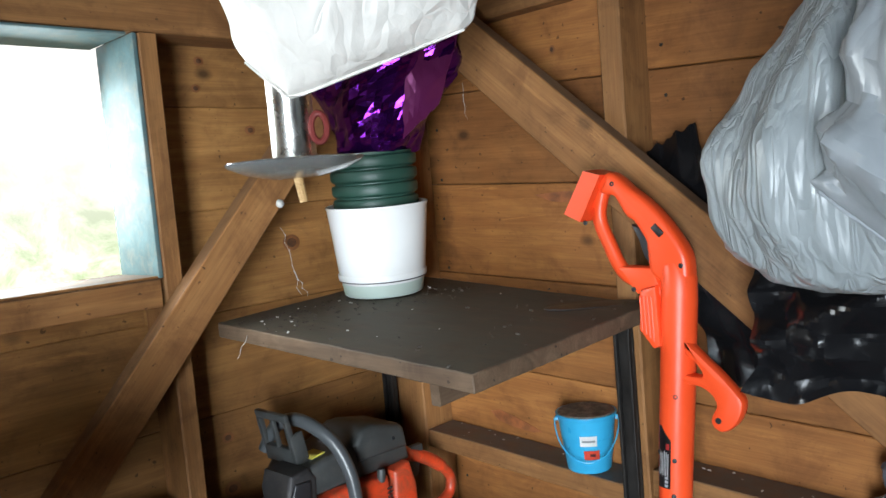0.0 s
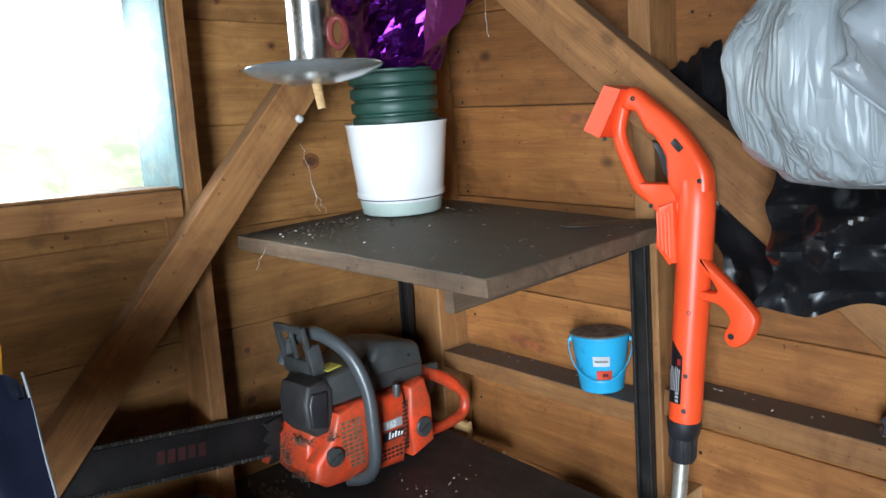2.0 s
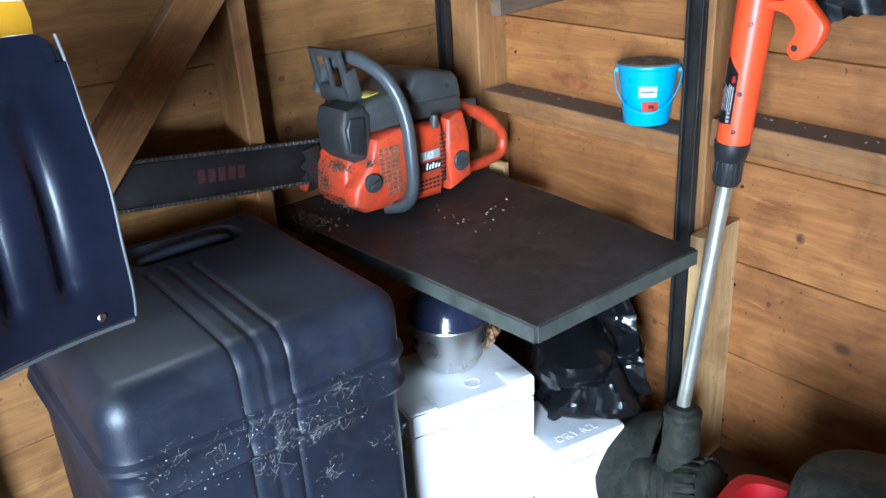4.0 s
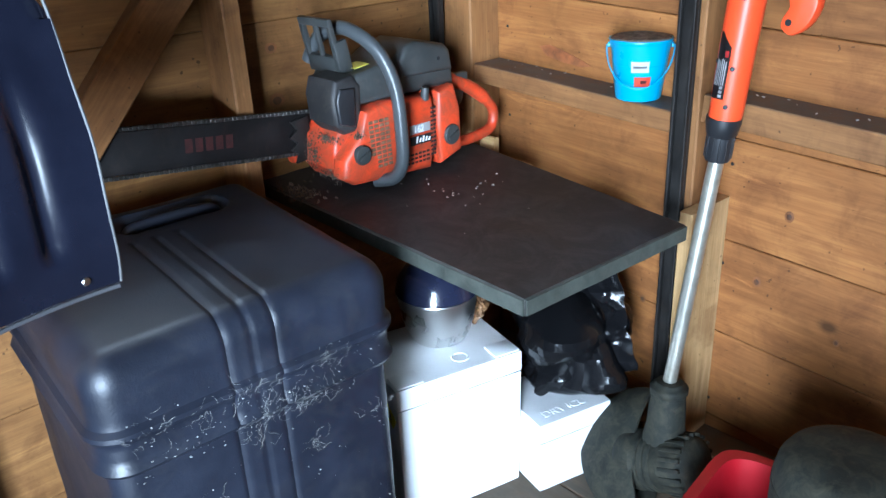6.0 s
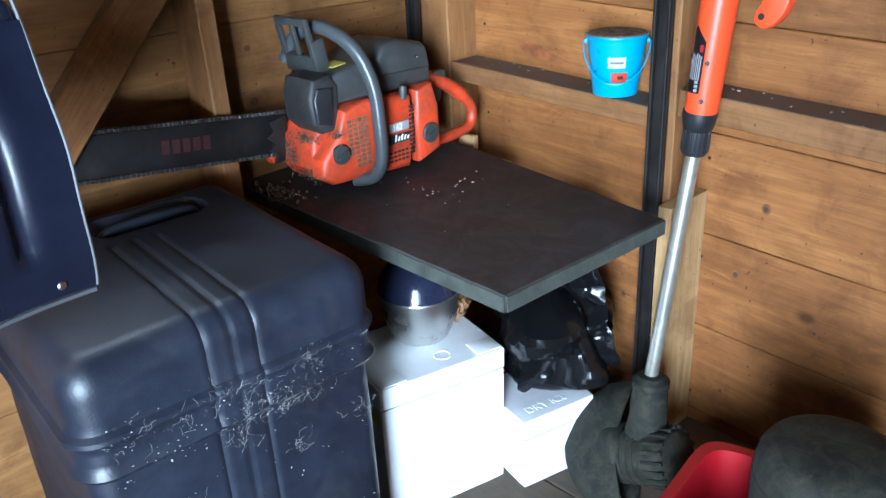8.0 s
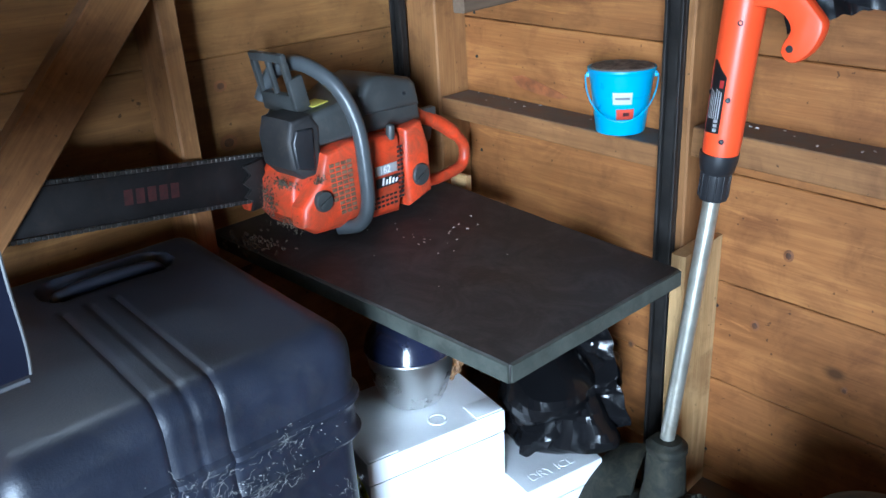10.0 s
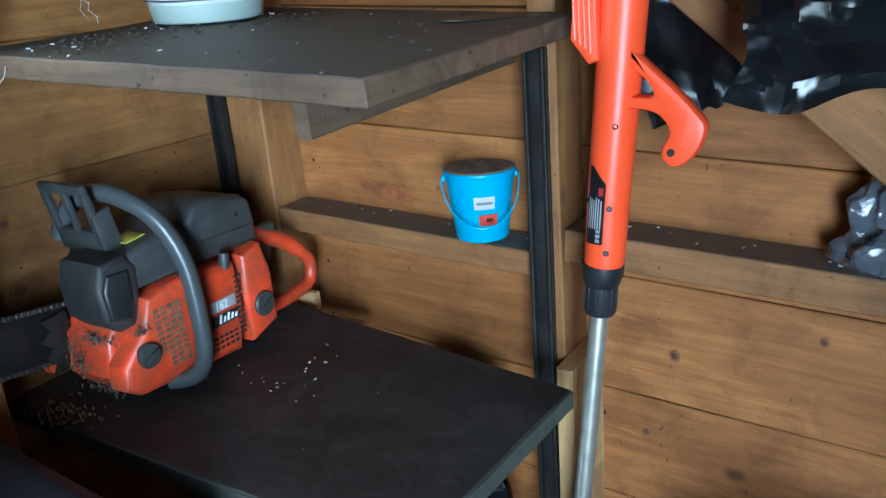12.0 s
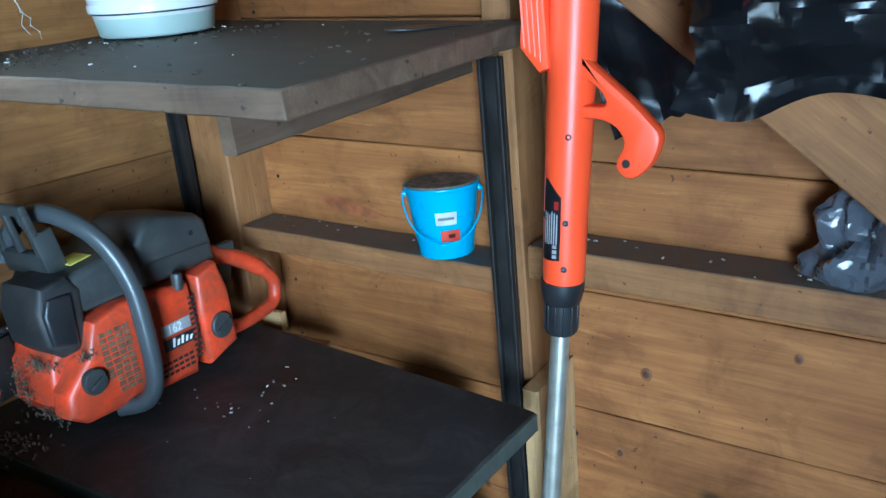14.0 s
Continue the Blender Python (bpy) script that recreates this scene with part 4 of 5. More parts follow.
def on_barrel(th0, th1, z0, z1, mat):
    own = bmesh.new()
    v = []
    for th in (th0, (th0 + th1) / 2, th1):
        v.append([own.verts.new((0.7815 - 0.735 + (z - 0.768) * 0.083 + 0.0272 * math.cos(radians(th)), TY + 0.0272 * math.sin(radians(th)), z)) for z in (z0, z1)])
    for p, q in zip(v, v[1:]):
        own.faces.new((p[0], q[0], q[1], p[1]))
    bmesh.ops.solidify(own, geom=own.faces[:], thickness=0.0002)
    return part("print_bar", own, mat, label_ob)


for k in range(6):
    on_barrel(-126 + 7 * k, -122.5 + 7 * k, 0.806, 0.846 - 0.002 * (k % 3), ink)
on_barrel(-98, -86, 0.848, 0.858, red_ink)
for k in range(3):
    on_barrel(-100 + 0 * k, -88, 0.7885 + 0.0062 * k, 0.7930 + 0.0062 * k, ink)
part("shaft_collar", bm_lathe([(0, 0), (0.0185, 0), (0.0200, 0.004), (0.0205, 0.040), (0.0235, 0.044), (0.0265, 0.060), (0.0265, 0.070), (0, 0.072)], 28), BLACKPL, tr, "black ribbed collar", pose(*tx(0.7735, 0.684), 0, 4.6, 0))
for k in range(12):
    a = 2 * math.pi * k / 12
    part("collar_rib", bm_box((-0.0012, -0.0012, 0.004), (0.0012, 0.0012, 0.040), 0.0005), BLACKPL, tr, "", pose(*tx(0.7735, 0.684), 0, 4.6, 0) @ pose(0.0203 * math.cos(a), 0.0203 * math.sin(a), 0))
part("shaft", bm_tube([tx(0.7735, 0.688), (0.7385 - 0.735, -0.004, 0.255)], 0.0122, 24), plain("shaft_metal", (0.62, 0.60, 0.52), 0.36, 0.8, 0.2, 14, 0.2, 0.5, (0.30, 0.24, 0.12), 0.5), tr, "bare aluminium shaft, yellowed low down")
# head: local to the trimmer's foot
def along(a, b):
    """A pose at a whose z points to b."""
    a, b = Vector(a), Vector(b)
    return Matrix.Translation(a) @ (b - a).to_track_quat("Z", "Y").to_matrix().to_4x4()


def rough_skin(bm, k):
    for v in bm.verts:
        v.co += 0.0016 * noise.noise_vector(v.co * 60 + Vector((k, 0, 0)))
    return bm


part("neck", rough_skin(bm_lathe([(0, -0.01), (0.040, -0.01), (0.040, 0.02), (0.035, 0.045), (0.0325, 0.085), (0.031, 0.108), (0.0335, 0.111), (0.034, 0.121), (0.0315, 0.124), (0.027, 0.126), (0.024, 0.131), (0.014, 0.132), (0, 0.132)], 32), 1), DUSTY, tr, "dusty rubber neck", along((0.012, -0.016, 0.138), (0.006, -0.006, 0.27)))
MH = along((-0.045, -0.030, 0.085), (0.105, -0.022, 0.142))
motor = part("motor_head", rough_skin(bm_lathe([(0, -0.01), (0.050, -0.01), (0.056, 0.0), (0.058, 0.03), (0.054, 0.036), (0.054, 0.085), (0.057, 0.090), (0.056, 0.125), (0.048, 0.140), (0.030, 0.150), (0, 0.152)], 36), 2), DUSTY, tr, "dusty ribbed motor head", MH)
for k in range(20):
    a = 2 * math.pi * k / 20
    part("fin", bm_box((-0.0032, -0.0035, 0.094), (0.0032, 0.0035, 0.138), 0.0012), DUSTY, motor, "", pose(0.0555 * math.cos(a), 0.0555 * math.sin(a), 0, 0, 0, math.degrees(a)))
for z in (0.044, 0.058, 0.072):
    part("rib", bm_lathe([(0.0535, z - 0.003), (0.0565, z - 0.002), (0.0565, z + 0.002), (0.0535, z + 0.003)], 36), DUSTY, motor)
part("spool", bm_lathe([(0, 0), (0.034, 0), (0.037, 0.006), (0.037, 0.028), (0.030, 0.032), (0, 0.032)], 28), DUSTY, tr, "black line spool", pose(-0.02, -0.045, 0.004, 8, 6, 0))
fan = bmesh.new()
rims = []
for k in range(31):
    a = radians(-82 + 200 * k / 30)
    row = []
    for r, z in ((0.022, 0.048), (0.060, 0.047), (0.100, 0.038), (0.124, 0.018), (0.132, -0.022), (0.128, -0.023), (0.120, 0.013), (0.097, 0.033), (0.060, 0.042), (0.022, 0.043)):
        q = r * (1 + 0.02 * math.sin(5 * a)) if r > 0.11 else r
        row.append(fan.verts.new((q * math.cos(a), q * math.sin(a), z + 0.002 * noise.noise(Vector((q * 40, a * 3, 0))))))
    rims.append(row)
for p, q in zip(rims, rims[1:]):
    for k in range(10):
        fan.faces.new((p[k], p[(k + 1) % 10], q[(k + 1) % 10], q[k]))
fan.faces.new(rims[0]), fan.faces.new(rims[-1][::-1])
gz = Vector((-0.10, -0.62, 0.60)).normalized()
gx = (Vector((-1, 0, -0.1)) - gz * gz.dot(Vector((-1, 0, -0.1)))).normalized()
GM4 = Matrix((gx, gz.cross(gx), gz)).transposed().to_4x4()
GM4.translation = (-0.028, -0.020, 0.098)
part("cutting_guard", fan, DUSTY, tr, "dusty curved cutting guard", GM4)

# ---------------------------------------------------------------- chainsaw on the lower shelf
SAW_Z = 0.5755
saw = thing("chainsaw", (0.150, -0.370, SAW_Z), "worn orange and grey petrol chainsaw with a long dark bar", "chainsaw", rot=(0, 0, -90))
saw.scale = (0.91, 0.98, 0.97)
# local x forwards along the bar, y towards the starter side, z up


def side_slab(outline, y0, y1, bevel):
    return bm_slab(outline, y1 - y0, bevel, None, pose(0, (y0 + y1) / 2, 0), 3)


part("crankcase", side_slab([(-0.115, 0.018), (0.150, 0.022), (0.172, 0.050), (0.165, 0.105), (0.125, 0.150), (-0.10, 0.160), (-0.130, 0.120)], -0.060, 0.052, 0.010), SAWORANGE, saw)
cover = part("starter_cover", side_slab([(-0.055, 0.010), (0.150, 0.022), (0.176, 0.040), (0.172, 0.075), (0.130, 0.112), (0.112, 0.158), (0.060, 0.168), (-0.066, 0.158), (-0.073, 0.08)], 0.044, 0.090, 0.012), SAWORANGE, saw, "orange starter cover, scuffed at the front")
tank = part("fuel_tank", side_slab([(-0.146, 0.030), (-0.082, 0.012), (-0.075, 0.100), (-0.080, 0.162), (-0.128, 0.170), (-0.144, 0.12)], 0.0, 0.092, 0.012), SAWORANGE, saw, "orange tank housing")
part("top_cover", side_slab([(-0.150, 0.164), (-0.142, 0.226), (-0.128, 0.244), (-0.030, 0.262), (0.000, 0.250), (0.030, 0.235), (0.120, 0.222), (0.135, 0.205), (0.130, 0.165)], -0.060, 0.070, 0.014), SAWGREY, saw, "grey plastic top cover")
part("air_filter_cover", side_slab([(-0.140, 0.195), (-0.132, 0.238), (-0.118, 0.250), (-0.040, 0.266), (-0.010, 0.258), (0.010, 0.236), (0.0, 0.200)], -0.045, 0.078, 0.012), SAWGREY, saw)
muff = part("muffler", side_slab([(0.110, 0.120), (0.150, 0.118), (0.172, 0.140), (0.176, 0.190), (0.165, 0.222), (0.120, 0.226), (0.102, 0.205)], -0.020, 0.072, 0.010), plain("sooty_metal", (0.028, 0.026, 0.026), 0.6, 0.3, 0.4, 20, 0.3, 0.5, (0.09, 0.07, 0.05), 0.4), saw, "sooty dark muffler")
part("muffler_plate", side_slab([(0.128, 0.130), (0.166, 0.142), (0.170, 0.186), (0.160, 0.206), (0.124, 0.204)], 0.066, 0.078, 0.005), BLACKPL, muff)
part("bar_cover", side_slab([(0.05, 0.040), (0.190, 0.045), (0.205, 0.090), (0.190, 0.135), (0.06, 0.145)], -0.085, -0.058, 0.006), SAWORANGE, saw)
part("bumper_spike", side_slab([(0.150, 0.055), (0.196, 0.050), (0.188, 0.066), (0.205, 0.078), (0.190, 0.090), (0.206, 0.104), (0.188, 0.116), (0.200, 0.134), (0.160, 0.140)], -0.048, -0.040, 0.001), IRON, saw)
# caked sawdust and oil between the muffler and the tank
GRIME = plain("caked_sawdust", (0.095, 0.072, 0.050), 0.95, 0, 0.6, 60, 0.9, 0.2, (0.13, 0.10, 0.07), 0.5)
chips, rs = bmesh.new(), random.Random(14)
for c, h, count in (((0.166, 0.030, 0.108), (0.008, 0.030, 0.007), 150), ((0.176, -0.012, 0.070), (0.006, 0.024, 0.030), 170), ((0.128, 0.086, 0.116), (0.016, 0.005, 0.006), 70), ((0.174, 0.045, 0.040), (0.006, 0.026, 0.012), 90)):
    for _ in range(count):
        q = [a + b * max(-1.6, min(1.6, rs.gauss(0, 0.6))) for a, b in zip(c, h)]
        k = rs.uniform(0.0005, 0.0017)
        merge(chips, bm_box((-k * 1.5, -k * 0.6, -k * 0.4), (k * 1.5, k * 0.6, k * 0.4)), pose(*q, rs.uniform(0, 180), rs.uniform(0, 180), rs.uniform(0, 180)))
part("sawdust", chips, GRIME, saw, "caked oily sawdust", None, False)
# starter grille slots
SLOT = plain("slot_dark", (0.02, 0.012, 0.01), 0.9)
TANSLOT = plain("dusty_grille", (0.17, 0.095, 0.055), 0.9, 0, 0.5, 60, 0.3, 0.2, (0.05, 0.03, 0.02), 0.5)
for r in range(11):
    for c in range(4):
        x = 0.104 - 0.0135 * c - 0.0004 * r
        z = 0.136 - 0.0088 * r
        if not (0.09 < x and z < 0.07):
            part("grille_slot", bm_box((x - 0.0056, 0.0895, z - 0.0031), (x + 0.0056, 0.0908, z + 0.0031), 0.0004, 1), TANSLOT, cover)
for r in range(12):
    for c in range(2):
        x, z = -0.0585 - 0.0078 * c + 0.0003 * r, 0.134 - 0.0085 * r
        part("grille_slot", bm_box((x - 0.0032, 0.0895, z - 0.0022), (x + 0.0032, 0.0908, z + 0.0022), 0.0004, 1), SLOT, cover)
for r in range(3):
    for c in range(6):
        x, z = 0.012 - 0.011 * c, 0.050 - 0.0085 * r
        part("grille_slot", bm_box((x - 0.0042, 0.0895, z - 0.0022), (x + 0.0042, 0.0908, z + 0.0022), 0.0004, 1), SLOT, cover)
plate = part("name_plate", bm_box((-0.052, 0.0898, 0.091), (0.004, 0.0912, 0.109), 0.0006), plain("silver_plate", (0.55, 0.56, 0.58), 0.4, 0.4), cover, "silver plate with a dark number", None)
num = bpy.data.curves.new("number", "FONT")
num.body, num.size, num.extrude = "162", 0.019, 0.0003
tmp = new("number_tmp", num)
num_me = bpy.data.meshes.new_from_object(tmp.evaluated_get(bpy.context.evaluated_depsgraph_get()))
bpy.data.objects.remove(tmp)
num_me.materials.append(WHITE)
num_ob = new("number", num_me)
num_ob.parent = plate
num_ob.matrix_local = Matrix(((-1, 0, 0, -0.006), (0, 0, 1, 0.0914), (0, 1, 0, 0.0935), (0, 0, 0, 1)))
band = part("badge", bm_box((-0.054, 0.0898, 0.068), (0.004, 0.0912, 0.086), 0.0006), BLACKPL, cover, "black badge with slanted white strokes", None)
for k in range(5):
    x0, h0 = -0.010 - 0.0085 * k, (0.0135, 0.009, 0.012, 0.009, 0.007)[k]
    part("print_bar", bm_slab([(x0, 0.0715), (x0 - 0.0045, 0.0715), (x0 - 0.0075, 0.0715 + h0), (x0 - 0.0030, 0.0715 + h0)], 0.0006, 0, None, pose(0, 0.0914, 0)), WHITE, band)
for x, z, r, lab_ in ((0.131, 0.080, 0.0190, "dirty oil tank cap"), (-0.111, 0.070, 0.0215, "grey fuel tank cap")):
    cap = part("tank_cap", bm_lathe([(0, -0.004), (r, -0.004), (r, 0.006), (r * 0.9, 0.009), (0, 0.010)], 28), SAWGREY, saw, lab_, pose(x, 0.089, z, -90, 0, 0))
    part("grip_bar", bm_box((-r * 0.75, -0.003, 0.0095), (r * 0.75, 0.003, 0.0135), 0.001), SAWGREY, cap, "", pose(0, 0, 0, 0, 0, 25))
part("choke_knob", bm_lathe([(0, 0), (0.0085, 0), (0.0085, 0.022), (0.007, 0.026), (0, 0.027)], 18), SAWGREY, saw, "grey knob", pose(-0.046, 0.084, 0.152, -8, 0, 0))
for x, z in ((-0.092, 0.128), (0.108, 0.098), (0.02, 0.15)):
    screw(saw, (x, 0.0885, z), (-90, 0, 0), 0.004)
screw(saw, (-0.095, 0.079, 0.225), (-90, 0, 0), 0.004)
# handles
HB = spline([(0.120, -0.075, 0.235), (0.108, -0.05, 0.280), (0.100, 0.0, 0.302), (0.092, 0.05, 0.296), (0.074, 0.095, 0.262), (0.060, 0.119, 0.200), (0.056, 0.124, 0.120), (0.056, 0.121, 0.055), (0.066, 0.104, 0.022), (0.088, 0.070, 0.015)], 5)
part("front_handle", bm_tube(HB, 0.0132, 18), plain("handle_grey", (0.055, 0.060, 0.063), 0.36, 0, 0.2, 10, 0.1, 0.5), saw, "grey tubular front handle")
rh = spline([(-0.112, 0.174, 0), (-0.150, 0.168, 0), (-0.190, 0.155, 0), (-0.235, 0.134, 0), (-0.280, 0.102, 0), (-0.300, 0.078, 0), (-0.302, 0.054, 0), (-0.290, 0.036, 0), (-0.260, 0.029, 0), (-0.205, 0.026, 0), (-0.125, 0.034, 0)], 5)
part("rear_handle", bm_tube([(p.x, 0.036, p.y) for p in rh], [0.0180 if i < 8 else 0.0150 if i < 20 else 0.0118 for i in range(len(rh))], 16, flat=0.95), SAWORANGE, saw, "orange rear loop handle")
part("throttle_lock", bm_box((-0.215, 0.028, 0.158), (-0.150, 0.044, 0.176), 0.003), SAWGREY, saw, "grey throttle lock")
part("throttle_trigger", bm_slab([(-0.165, 0.150), (-0.205, 0.138), (-0.198, 0.112), (-0.184, 0.106), (-0.174, 0.126)], 0.010, 0.002, None, pose(0, 0.036, 0)), BLACKPL, saw)
# hand guard: a frame with openings
GM = pose(0.118, 0, 0.232, 0, 12, 0)
hg = part("hand_guard", bm_box((-0.006, -0.066, 0.078), (0.006, 0.034, 0.094), 0.004), SAWGREY, saw, "grey hand guard with open windows", GM)
for a, b in (((-0.006, -0.066, 0.0), (0.006, -0.054, 0.080)), ((-0.006, 0.022, 0.0), (0.006, 0.034, 0.080)), ((-0.005, -0.022, 0.015), (0.005, -0.012, 0.080)), ((-0.008, -0.066, -0.012), (0.006, 0.034, 0.022)), ((-0.026, 0.026, -0.02), (0.006, 0.036, 0.05))):
    part("guard_bar", bm_box(a, b, 0.003), SAWGREY, hg)
part("warning_label", bm_box((0.055, 0.010, 0.2345), (0.090, 0.048, 0.2360), 0.0003), plain("faded_yellow", (0.55, 0.48, 0.08), 0.6, 0, 0.2, 60), saw, "faded yellow warning label", pose(0, 0, 0.0, 0, 7, 0) @ pose(-0.022, 0, 0.0055))
# bar and chain
BARM = pose(0.125, -0.052, 0.100, 0, -6.5, 0)
bar_out = [(0, -0.034), (0.02, -0.038), (0.52, -0.036)] + [(0.54 + 0.036 * math.cos(radians(a)), 0.036 * math.sin(radians(a))) for a in range(-80, 81, 20)] + [(0.52, 0.036), (0.02, 0.038), (0, 0.034)]
bar = part("guide_bar", bm_slab(bar_out, 0.005, 0.0005), plain("bar_steel", (0.014, 0.012, 0.012), 0.55, 0.2, 0.5, 16, 0.2, 0.3, (0.035, 0.022, 0.016), 0.4), saw, "long dark oily guide bar", BARM)
redp = plain("worn_red_print", (0.050, 0.010, 0.009), 0.7, 0, 0.6, 90)
for k in range(5):
    part("print_bar", bm_box((0.205 + 0.021 * k, 0.0026, -0.012), (0.220 + 0.021 * k, 0.0030, 0.013)), redp, bar, "worn red print")
chain = bmesh.new()
path = [(x, -0.041) for x in np.arange(0.0, 0.53, 0.0093)] + [(0.54 + 0.041 * math.cos(radians(a)), 0.041 * math.sin(radians(a))) for a in range(-80, 81, 13)] + [(x, 0.041) for x in np.arange(0.525, -0.005, -0.0093)]
for i, (x, z) in enumerate(path):
    nx, nz = path[min(i + 1, len(path) - 1)]
    ang = math.degrees(math.atan2(-(nz - z), nx - x))
    own = bm_box((-0.0042, -0.0038 if i % 2 else -0.0028, -0.0036), (0.0042, 0.0038 if i % 2 else 0.0028, 0.0036), 0.0008, 1)
    merge(chain, own, pose(x, 0, z, 0, ang, 0))
    if i % 2:
        own = bm_box((-0.003, 0.0030, -0.001), (0.001, 0.0046, 0.001), 0.0003, 1)
        merge(chain, own, pose(x, 0, z, 0, ang, 0))
part("saw_chain", chain, plain("chain_steel", (0.09, 0.085, 0.08), 0.4, 0.8, 0.4, 60), saw, "oily saw chain", BARM)
saw_dust = bmesh.new()
rs = random.Random(4)
for k in range(120):
    x, y = rs.gauss(0.185, 0.018), rs.gauss(-0.02, 0.035)
    merge(saw_dust, bm_box((-0.002, -0.001, 0), (0.002, 0.001, 0.0016)), pose(x, y, rs.random() * 0.006 + 0.001, rs.random() * 90, rs.random() * 90, rs.random() * 180))
dust_ob = part("wood_chips", saw_dust, SHELF, None, "", pose(0.150, -0.380, 0.574, 0, 0, -90), False)
tagged(dust_ob, "small heap of grey wood chips under the saw", "wood chips", "", "stuff")

# ---------------------------------------------------------------- hard case
CH = (0.230, 0.214, 0.305)


def case_shape(p, n):
    d = 0.0
    fy = p.y
    # three ribs over the top and down the front
    for y0 in (-0.042, -0.008, 0.026):
        g = math.exp(-((fy - y0) / 0.0034) ** 2)
        if n.z > 0.3 and p.x > -0.07 or n.x > 0.3 and p.z < CH[2]:
            d -= 0.0030 * g
    # flange round the joint, and a step below it
    if abs(n.z) < 0.9:
        d += 0.008 * math.exp(-((p.z - 0.208) / 0.008) ** 4) + 0.006 * math.exp(-((p.z - 0.160) / 0.006) ** 4)
        if p.z < 0.150:
            d -= 0.008
    # recess for the carrying handle
    if n.z > 0.5:
        u, v = (p.x + 0.140) / 0.032, (abs(fy - 0.045) - 0.060) / 0.028
        q = math.sqrt(u * u + max(0.0, v) ** 2)
        if q < 1.4:
            d -= 0.026 * max(0.0, min(1.0, (1.25 - q) / 0.35))
    d += 0.0012 * noise.noise(p * 14)
    return d


case = thing("hard_case", (0.330, -0.894, 0.0), "large dusty dark plastic hard case with cobwebs, standing upright", "case", rot=(0, 0, -3))
shell_bm = rounded_box(CH, 0.040, 104, case_shape)
for v in shell_bm.verts:
    v.co.z += CH[2]
    if v.co.z > 0.4:
        v.co.z += (v.co.z - 0.4) / 0.21 * (0.018 - 0.030 * v.co.x)
shell = part("shell", shell_bm, CASE, case)
part("handle", bm_tube(spline([(-0.140, -0.031, 0.612), (-0.140, -0.018, 0.624), (-0.140, 0.045, 0.628), (-0.140, 0.108, 0.624), (-0.140, 0.121, 0.612)], 5), 0.0095, 12), CASE, case, "worn carrying handle in a recess")
web = bmesh.new()
rs = random.Random(11)
knots_of_web = [(rs.uniform(-0.17, 0.19), rs.choice((0.513, 0.468, rs.uniform(0.25, 0.46)))) for _ in range(22)]
for k in range(340):
    cy, cz = rs.choice(knots_of_web)
    y, z = max(-0.195, min(0.195, rs.gauss(cy, 0.016))), rs.gauss(cz, 0.010)
    x = 0.2395 if abs(z - 0.513) < 0.010 else 0.2375 if abs(z - 0.465) < 0.008 else 0.2315 if z > 0.455 else 0.2225
    a, pts = rs.uniform(0, 6.28), []
    for j in range(rs.randint(2, 5)):
        pts.append((x + rs.uniform(0, 0.0025), y, z))
        a += rs.gauss(0, 0.9)
        step = rs.uniform(0.002, 0.009)
        y, z = y + step * math.cos(a), z + step * math.sin(a)
    bm_tube(pts, rs.choice((0.0001, 0.00015, 0.00024)), 4, web)
cob = part("cobwebs", web, plain("cobweb", (0.24, 0.24, 0.23), 0.9), None, "", pose(0.330, -0.894, 0.0, 0, 0, -3))
tagged(cob, "pale tangled cobweb threads clinging to the case", "cobweb", "", "stuff")

# ---------------------------------------------------------------- snow shovel hung by the window
shovel = thing("snow_shovel", (0.592, -1.213, 0.708), "hanging black ribbed plastic snow shovel with a riveted edge", "shovel", rot=(0, 0, 20))
bl = bmesh.new()
NU, NV, rowsF, rowsB = 60, 44, [], []
for j in range(NV + 1):
    v = j / NV
    rf, rb = [], []
    for i in range(NU + 1):
        u = 2 * i / NU - 1
        half = 0.150 + 0.004 * math.cos(v * 9) - 0.012 * math.exp(-((v - 0.72) / 0.2) ** 2)
        y = half * u
        z = 0.012 + 0.303 * v
        if v > 0.93:
            z -= 0.02 * max(0, (abs(u) - 0.86) / 0.14) ** 2
        x = 0.02 - 0.085 * (v - 0.45) ** 2 + 0.030 * u * u
        for u0 in (-0.62, -0.25, 0.25, 0.62):
            if v > 0.14:
                x -= 0.010 * math.exp(-((u - u0) / 0.06) ** 2) * min(1, (v - 0.14) / 0.06) * max(0, min(1, (0.85 - v) / 0.3))
        rf.append(bl.verts.new((x, y, z)))
        rb.append(bl.verts.new((x - 0.004, y, z)))
    rowsF.append(rf), rowsB.append(rb)
for g, flip in ((rowsF, False), (rowsB, True)):
    for j in range(NV):
        for i in range(NU):
            q = (g[j][i], g[j][i + 1], g[j + 1][i + 1], g[j + 1][i])
            bl.faces.new(q[::-1] if flip else q)
rim = [(0, i) for i in range(NU)] + [(j, NU) for j in range(NV)] + [(NV, NU - i) for i in range(NU)] + [(NV - j, 0) for j in range(NV)]
for k, (j, i) in enumerate(rim):
    j2, i2 = rim[(k + 1) % len(rim)]
    bl.faces.new((rowsF[j][i], rowsB[j][i], rowsB[j2][i2], rowsF[j2][i2]))
blade = part("blade", bl, plain("gloss_black_blade", (0.006, 0.007, 0.014), 0.24, 0, 0.3, 8, 0.1, 0.36), shovel, "", None, True, 60)
edge_bm = bmesh.new()
bm_tube([(0.002 + 0.030 * (u / 10) ** 2, 0.151 * u / 10, 0.008) for u in range(-10, 11)], 0.0030, 6, edge_bm)
part("wear_edge", edge_bm, plain("scuffed_edge", (0.045, 0.045, 0.05), 0.6), blade, "scuffed lower edge")
